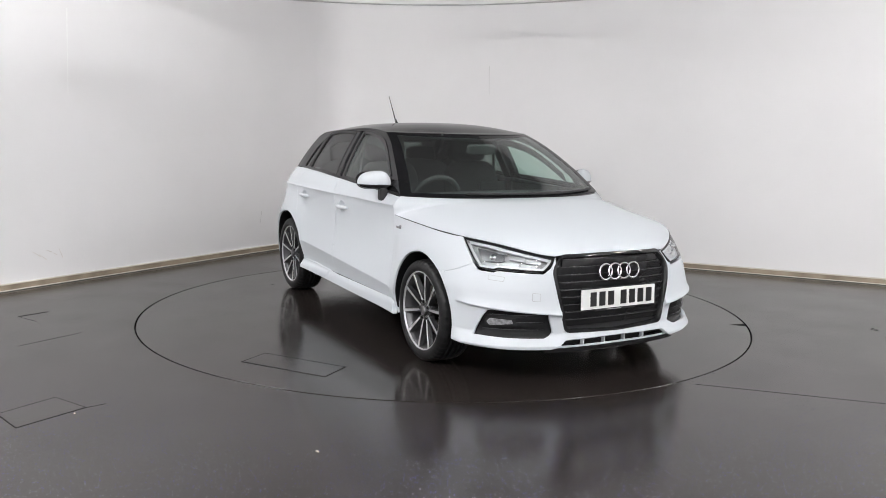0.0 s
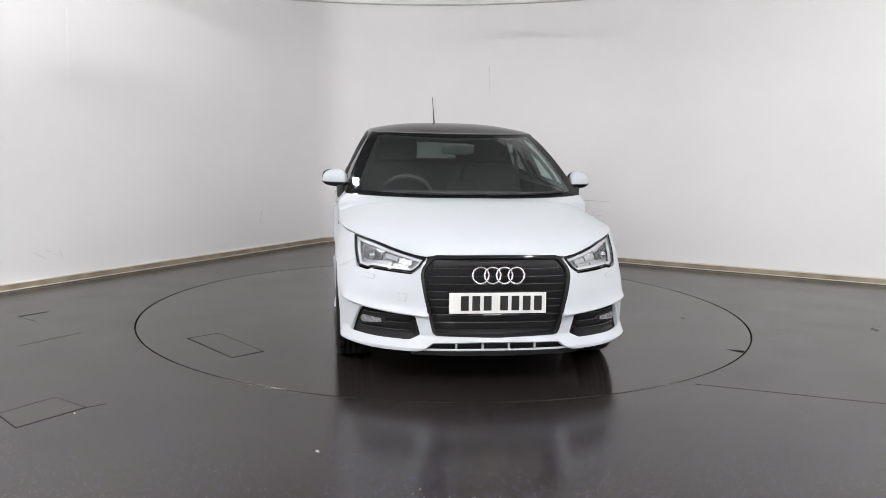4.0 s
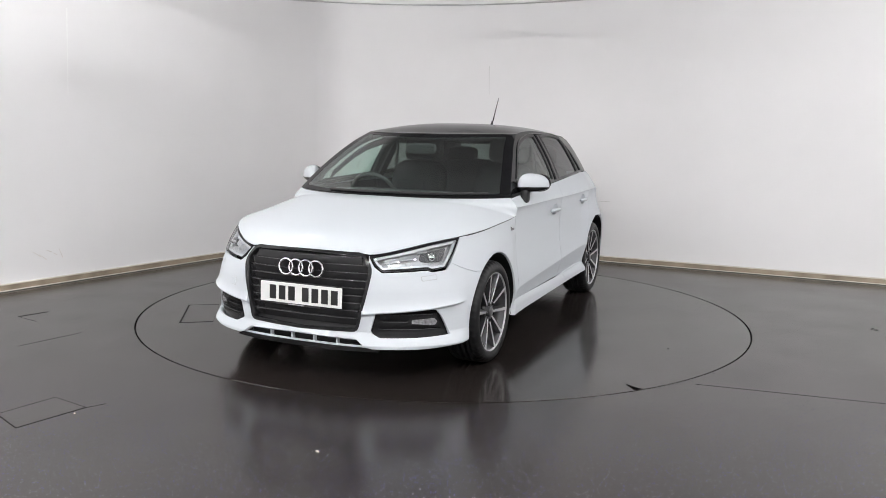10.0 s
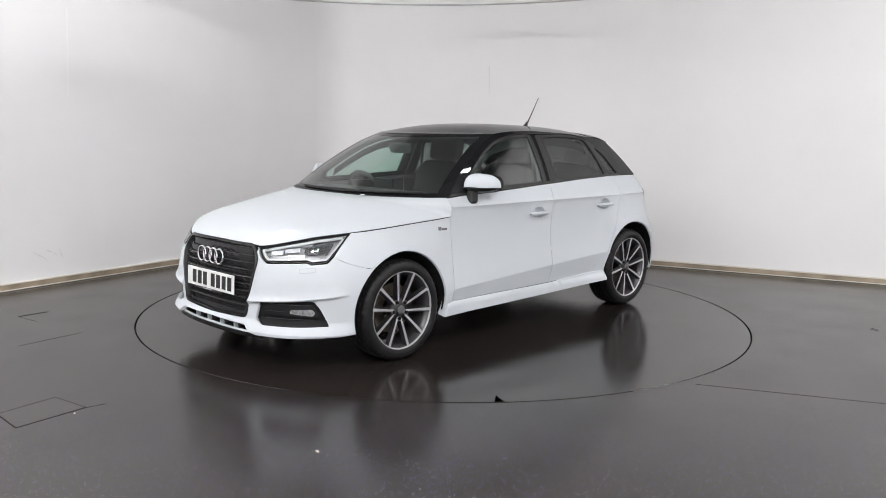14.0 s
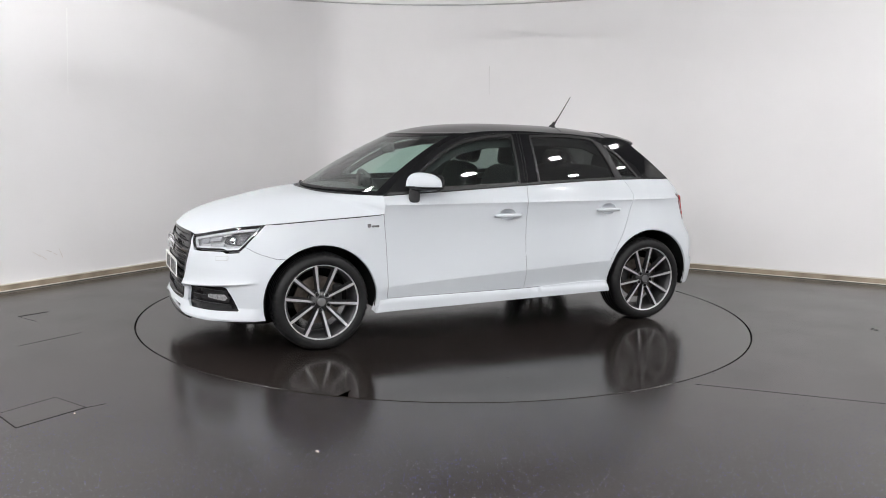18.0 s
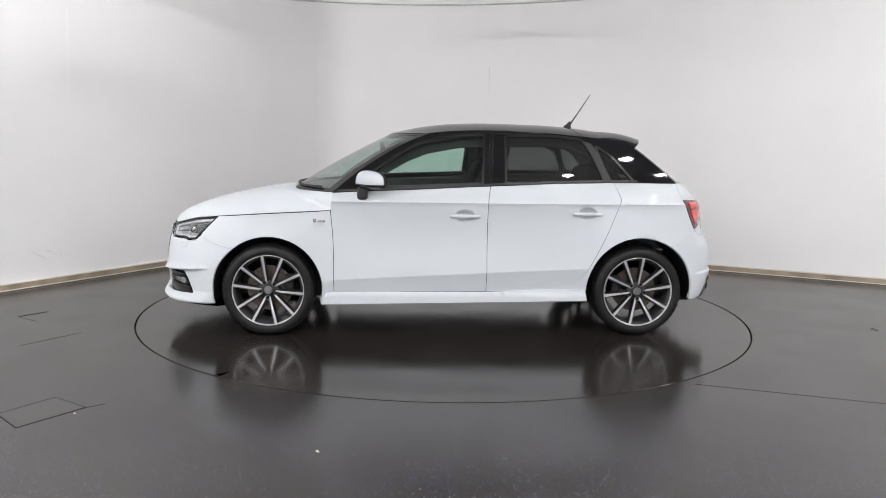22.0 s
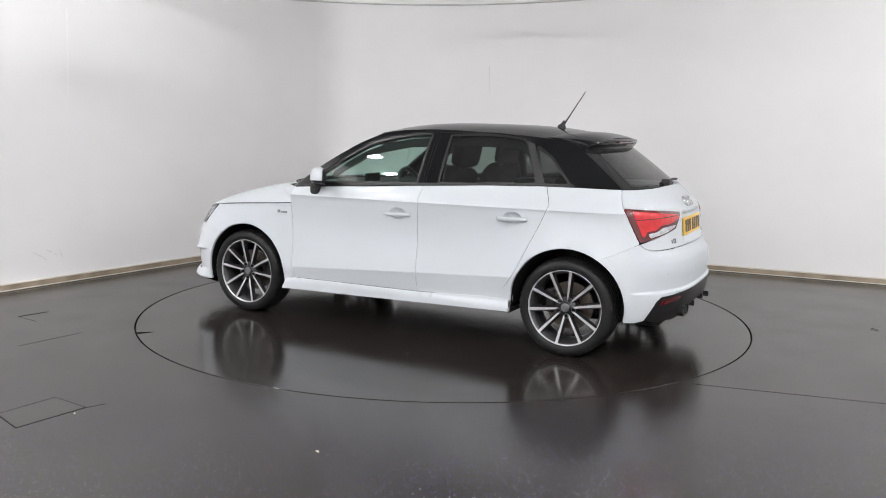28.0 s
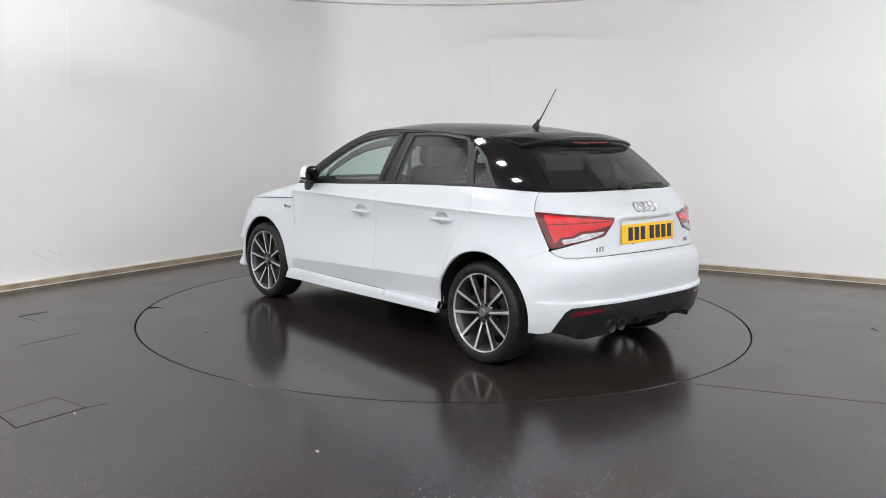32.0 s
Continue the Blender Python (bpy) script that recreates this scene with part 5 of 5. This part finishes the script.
def wheel(x, y, side, turn, caliper):
    w = new("wheel")
    w.parent = car
    tagged(w, "two-tone alloy wheel with five forked spokes")
    for nm, me, lab in WHEEL:
        link(nm, me, None, w, lab)
    for k in range(5):
        for half in (-1, 1):
            a = radians(turn + 72 * k)
            q = Matrix.Rotation(-a, 4, "Y") @ Matrix.Translation((0, 0, half * 0.006)) @ Matrix.Rotation(-half * radians(15.1), 4, "Y")
            s = link("spoke", SPOKES[0], None, w)
            s.matrix_basis = q
            f = link("face", SPOKES[1], None, s, "bright machined spoke face")
        bolt = link("bolt", BOLT, None, w)
        ab = radians(turn + 36 + 72 * k)
        bolt.location = (0.052 * math.cos(ab), 0, 0.052 * math.sin(ab))
        link("bolt_seat", SEAT_RING, None, w).location = bolt.location
    bm = bmesh.new()
    box(bm, caliper * 0.125, -0.02, 0.02, 0.06, 0.07, 0.15, 0.015)
    part("brake_caliper", bm, PLASTIC, w)
    w.matrix_basis = pose(x, y, 0.304, 0, 0, 0 if side > 0 else 180)
    liner = bmesh.new()
    ax, az, ar = (x, ARCH_Z, 0.349) if x > 0 else (REAR_ARCH[0], REAR_ARCH[1], 0.356)
    rows = []
    for i in range(25):
        a = radians((-12 + 200 * i / 24) if x > 0 else (-3 + 194 * i / 24))
        px, pz = ax + ar * math.cos(a), az + ar * math.sin(a)
        rows.append([liner.verts.new((px, side * q, pz)) for q in (wrap(px, pz).y - 0.010, 0.48)])
    for a, b in zip(rows, rows[1:]):
        liner.faces.new((a[0], b[0], b[1], a[1]))
    bmesh.ops.solidify(liner, geom=liner.faces[:], thickness=-0.004)
    part("wheel_arch_liner", liner, DARK, car)


for wx, wy, turn in ((XC, 0.735, 25.0), (-XC, 0.722, 9.5)):
    wheel(wx, wy, 1, turn, -1 if wx > 0 else 1)
    wheel(wx, -wy, -1, turn + 20, 1 if wx > 0 else -1)

# ---- cabin ----
bm = bmesh.new()
box(bm, 0.0, 0, 0.30, 3.5, 1.20, 0.16, 0.02)
box(bm, 1.35, 0, 0.52, 0.95, 1.02, 0.36, 0.03)
part("floor_pan", bm, DARK, car)
bm = bmesh.new()
box(bm, -0.05, 0.0, 0.50, 1.58, 1.44, 0.02)
box(bm, -1.20, 0.0, 0.50, 0.72, 0.92, 0.02)
part("cabin_floor", bm, TRIM, car)
for s in (-1, 1):
    for x, w in ((0.3, 1.0), (-0.53, 0.62)):
        bm = bmesh.new()
        box(bm, x, s * 0.735, 0.72, w, 0.02, 0.48, 0.005)
        part("door_lining", bm, TRIM, car)


def dash(v, w):
    return bowed((1.05 - 0.42 * w, 0.952 - 0.015 * w + 0.028 * math.sin(math.pi * w)), Vector((0.80 - 0.26 * w, 0.74, 0.935)), v, 2.2, 3)


sheet("dashboard", panel([BON], dash, 0.05, depth=0.25, both=True), TRIM, car)
bm = bmesh.new()
box(bm, 0.66, 0.0, 0.985, 0.02, 0.20, 0.075, 0.006)
part("display", bm, GLOSS_BLACK, car)
bm = bmesh.new()
box(bm, 0.35, 0.0, 0.62, 0.9, 0.20, 0.20, 0.03)
part("centre_console", bm, TRIM, car)
wheel_c = Vector((0.50, -0.36, 0.882))
tilt = pose(0, 0, 0, 0, -66, 0)
sw = part("steering_wheel", tube([wheel_c + tilt @ Vector((0.182 * math.cos(2 * math.pi * i / 36), 0.182 * math.sin(2 * math.pi * i / 36), 0)) for i in range(36)], 0.016, 10, True), TRIM, car, "black steering wheel with a silver insert", True)
bm = bmesh.new()
box(bm, 0, 0, 0, 0.12, 0.11, 0.04, 0.015)
box(bm, 0, 0.11, 0, 0.035, 0.12, 0.018, 0.005)
box(bm, 0, -0.11, 0, 0.035, 0.12, 0.018, 0.005)
bmesh.ops.transform(bm, matrix=Matrix.Translation(wheel_c) @ tilt, verts=bm.verts)
part("hub", bm, TRIM, sw)
bm = bmesh.new()
box(bm, -0.165, 0, 0.004, 0.012, 0.13, 0.03, 0.004)
bmesh.ops.transform(bm, matrix=Matrix.Translation(wheel_c) @ tilt, verts=bm.verts)
part("trim", bm, SILVER, sw)


def cushion(bm, cx, cy, cz, sx, sy, sz, m=None):
    r = bmesh.ops.create_uvsphere(bm, u_segments=20, v_segments=12, radius=1)
    f = lambda a, n: math.copysign(abs(a) ** n, a)
    for v in r["verts"]:
        v.co = Vector((f(v.co.x, 0.45) * sx / 2, f(v.co.y, 0.45) * sy / 2, f(v.co.z, 0.45) * sz / 2))
        if m is not None:
            v.co = m @ v.co
        v.co += Vector((cx, cy, cz))


for y in (0.36, -0.36):
    seat = new("front_seat")
    seat.parent = car
    tagged(seat, "dark fabric front seat")
    bm = bmesh.new()
    cushion(bm, 0.10, y, 0.60, 0.54, 0.50, 0.18)
    part("cushion", bm, FABRIC, seat, smooth=True)
    bm = bmesh.new()
    cushion(bm, -0.21, y, 0.85, 0.15, 0.46, 0.56, pose(0, 0, 0, 0, -17, 0))
    part("backrest", bm, FABRIC, seat, smooth=True)
    bm = bmesh.new()
    cushion(bm, -0.335, y, 1.215, 0.10, 0.32, 0.20, pose(0, 0, 0, 0, -12, 0))
    part("headrest", bm, FABRIC, seat, smooth=True)
    for q in (-0.07, 0.07):
        part("headrest_post", tube([(-0.30, y + q, 1.08), (-0.335, y + q, 1.20)], 0.007, 8), SILVER, seat, "thin metal headrest post", True)
bench = new("rear_bench")
bench.parent = car
tagged(bench, "dark fabric rear bench with headrests")
bm = bmesh.new()
cushion(bm, -0.72, 0, 0.62, 0.50, 1.25, 0.2)
part("cushion", bm, FABRIC, bench, smooth=True)
bm = bmesh.new()
cushion(bm, -1.05, 0, 0.86, 0.16, 1.27, 0.52, pose(0, 0, 0, 0, -18, 0))
part("backrest", bm, FABRIC, bench, smooth=True)
for y in (0.36, -0.36):
    bm = bmesh.new()
    cushion(bm, -1.145, y, 1.145, 0.09, 0.27, 0.15, pose(0, 0, 0, 0, -14, 0))
    part("headrest", bm, FABRIC, bench, smooth=True)
bm = bmesh.new()
box(bm, -1.34, 0, 0.985, 0.40, 1.1, 0.02, 0.005)
part("parcel_shelf", bm, TRIM, car)
sheet("headliner", panel([BON], lambda v, w: roof(v * 0.96, 0.02 + 0.95 * w) - Vector((0, 0, 0.03)), 0.06, depth=0, both=True), LINING, car)
for s in (-1, 1):
    bm = bmesh.new()
    for x0, z0, x1, z1, hw in ((-0.19, 1.0, -0.22, 1.33, 0.05),):
        box(bm, -0.255, s * (0.65), 1.17, 0.09, 0.02, 0.36, 0.006, None)
    for v in bm.verts:
        v.co.y = s * (cabin(v.co.x, v.co.z).y - 0.045 - (0.02 if abs(v.co.y) < 0.65 else 0.0))
    part("pillar_trim", bm, TRIM, car)
    part("seat_belt", tube([(-0.26, s * 0.56, 1.28), (-0.28, s * 0.60, 1.0), (-0.28, s * 0.66, 0.7)], 0.012, 6), TRIM, car)
bm = bmesh.new()
cushion(bm, 0.50, 0.0, 1.235, 0.035, 0.23, 0.075, pose(0, 0, 0, 0, 14, 0))
im = part("inside_mirror", bm, TRIM, car, "black inside mirror", True)
part("stalk", tube([(0.50, 0, 1.245), (0.518, 0, 1.268)], 0.010, 8), TRIM, im)

for ob in car.children:
    ob.location += OFF


def motions():
    """The turntable turns evenly clockwise, and the car with it."""
    rows = [(0.5 * i, pose(0, 0, 0, 0, 0, -61.35 - 5.210 * 0.5 * i)) for i in range(65)]
    walk(turntable, rows)
    walk(car, rows)


motions()
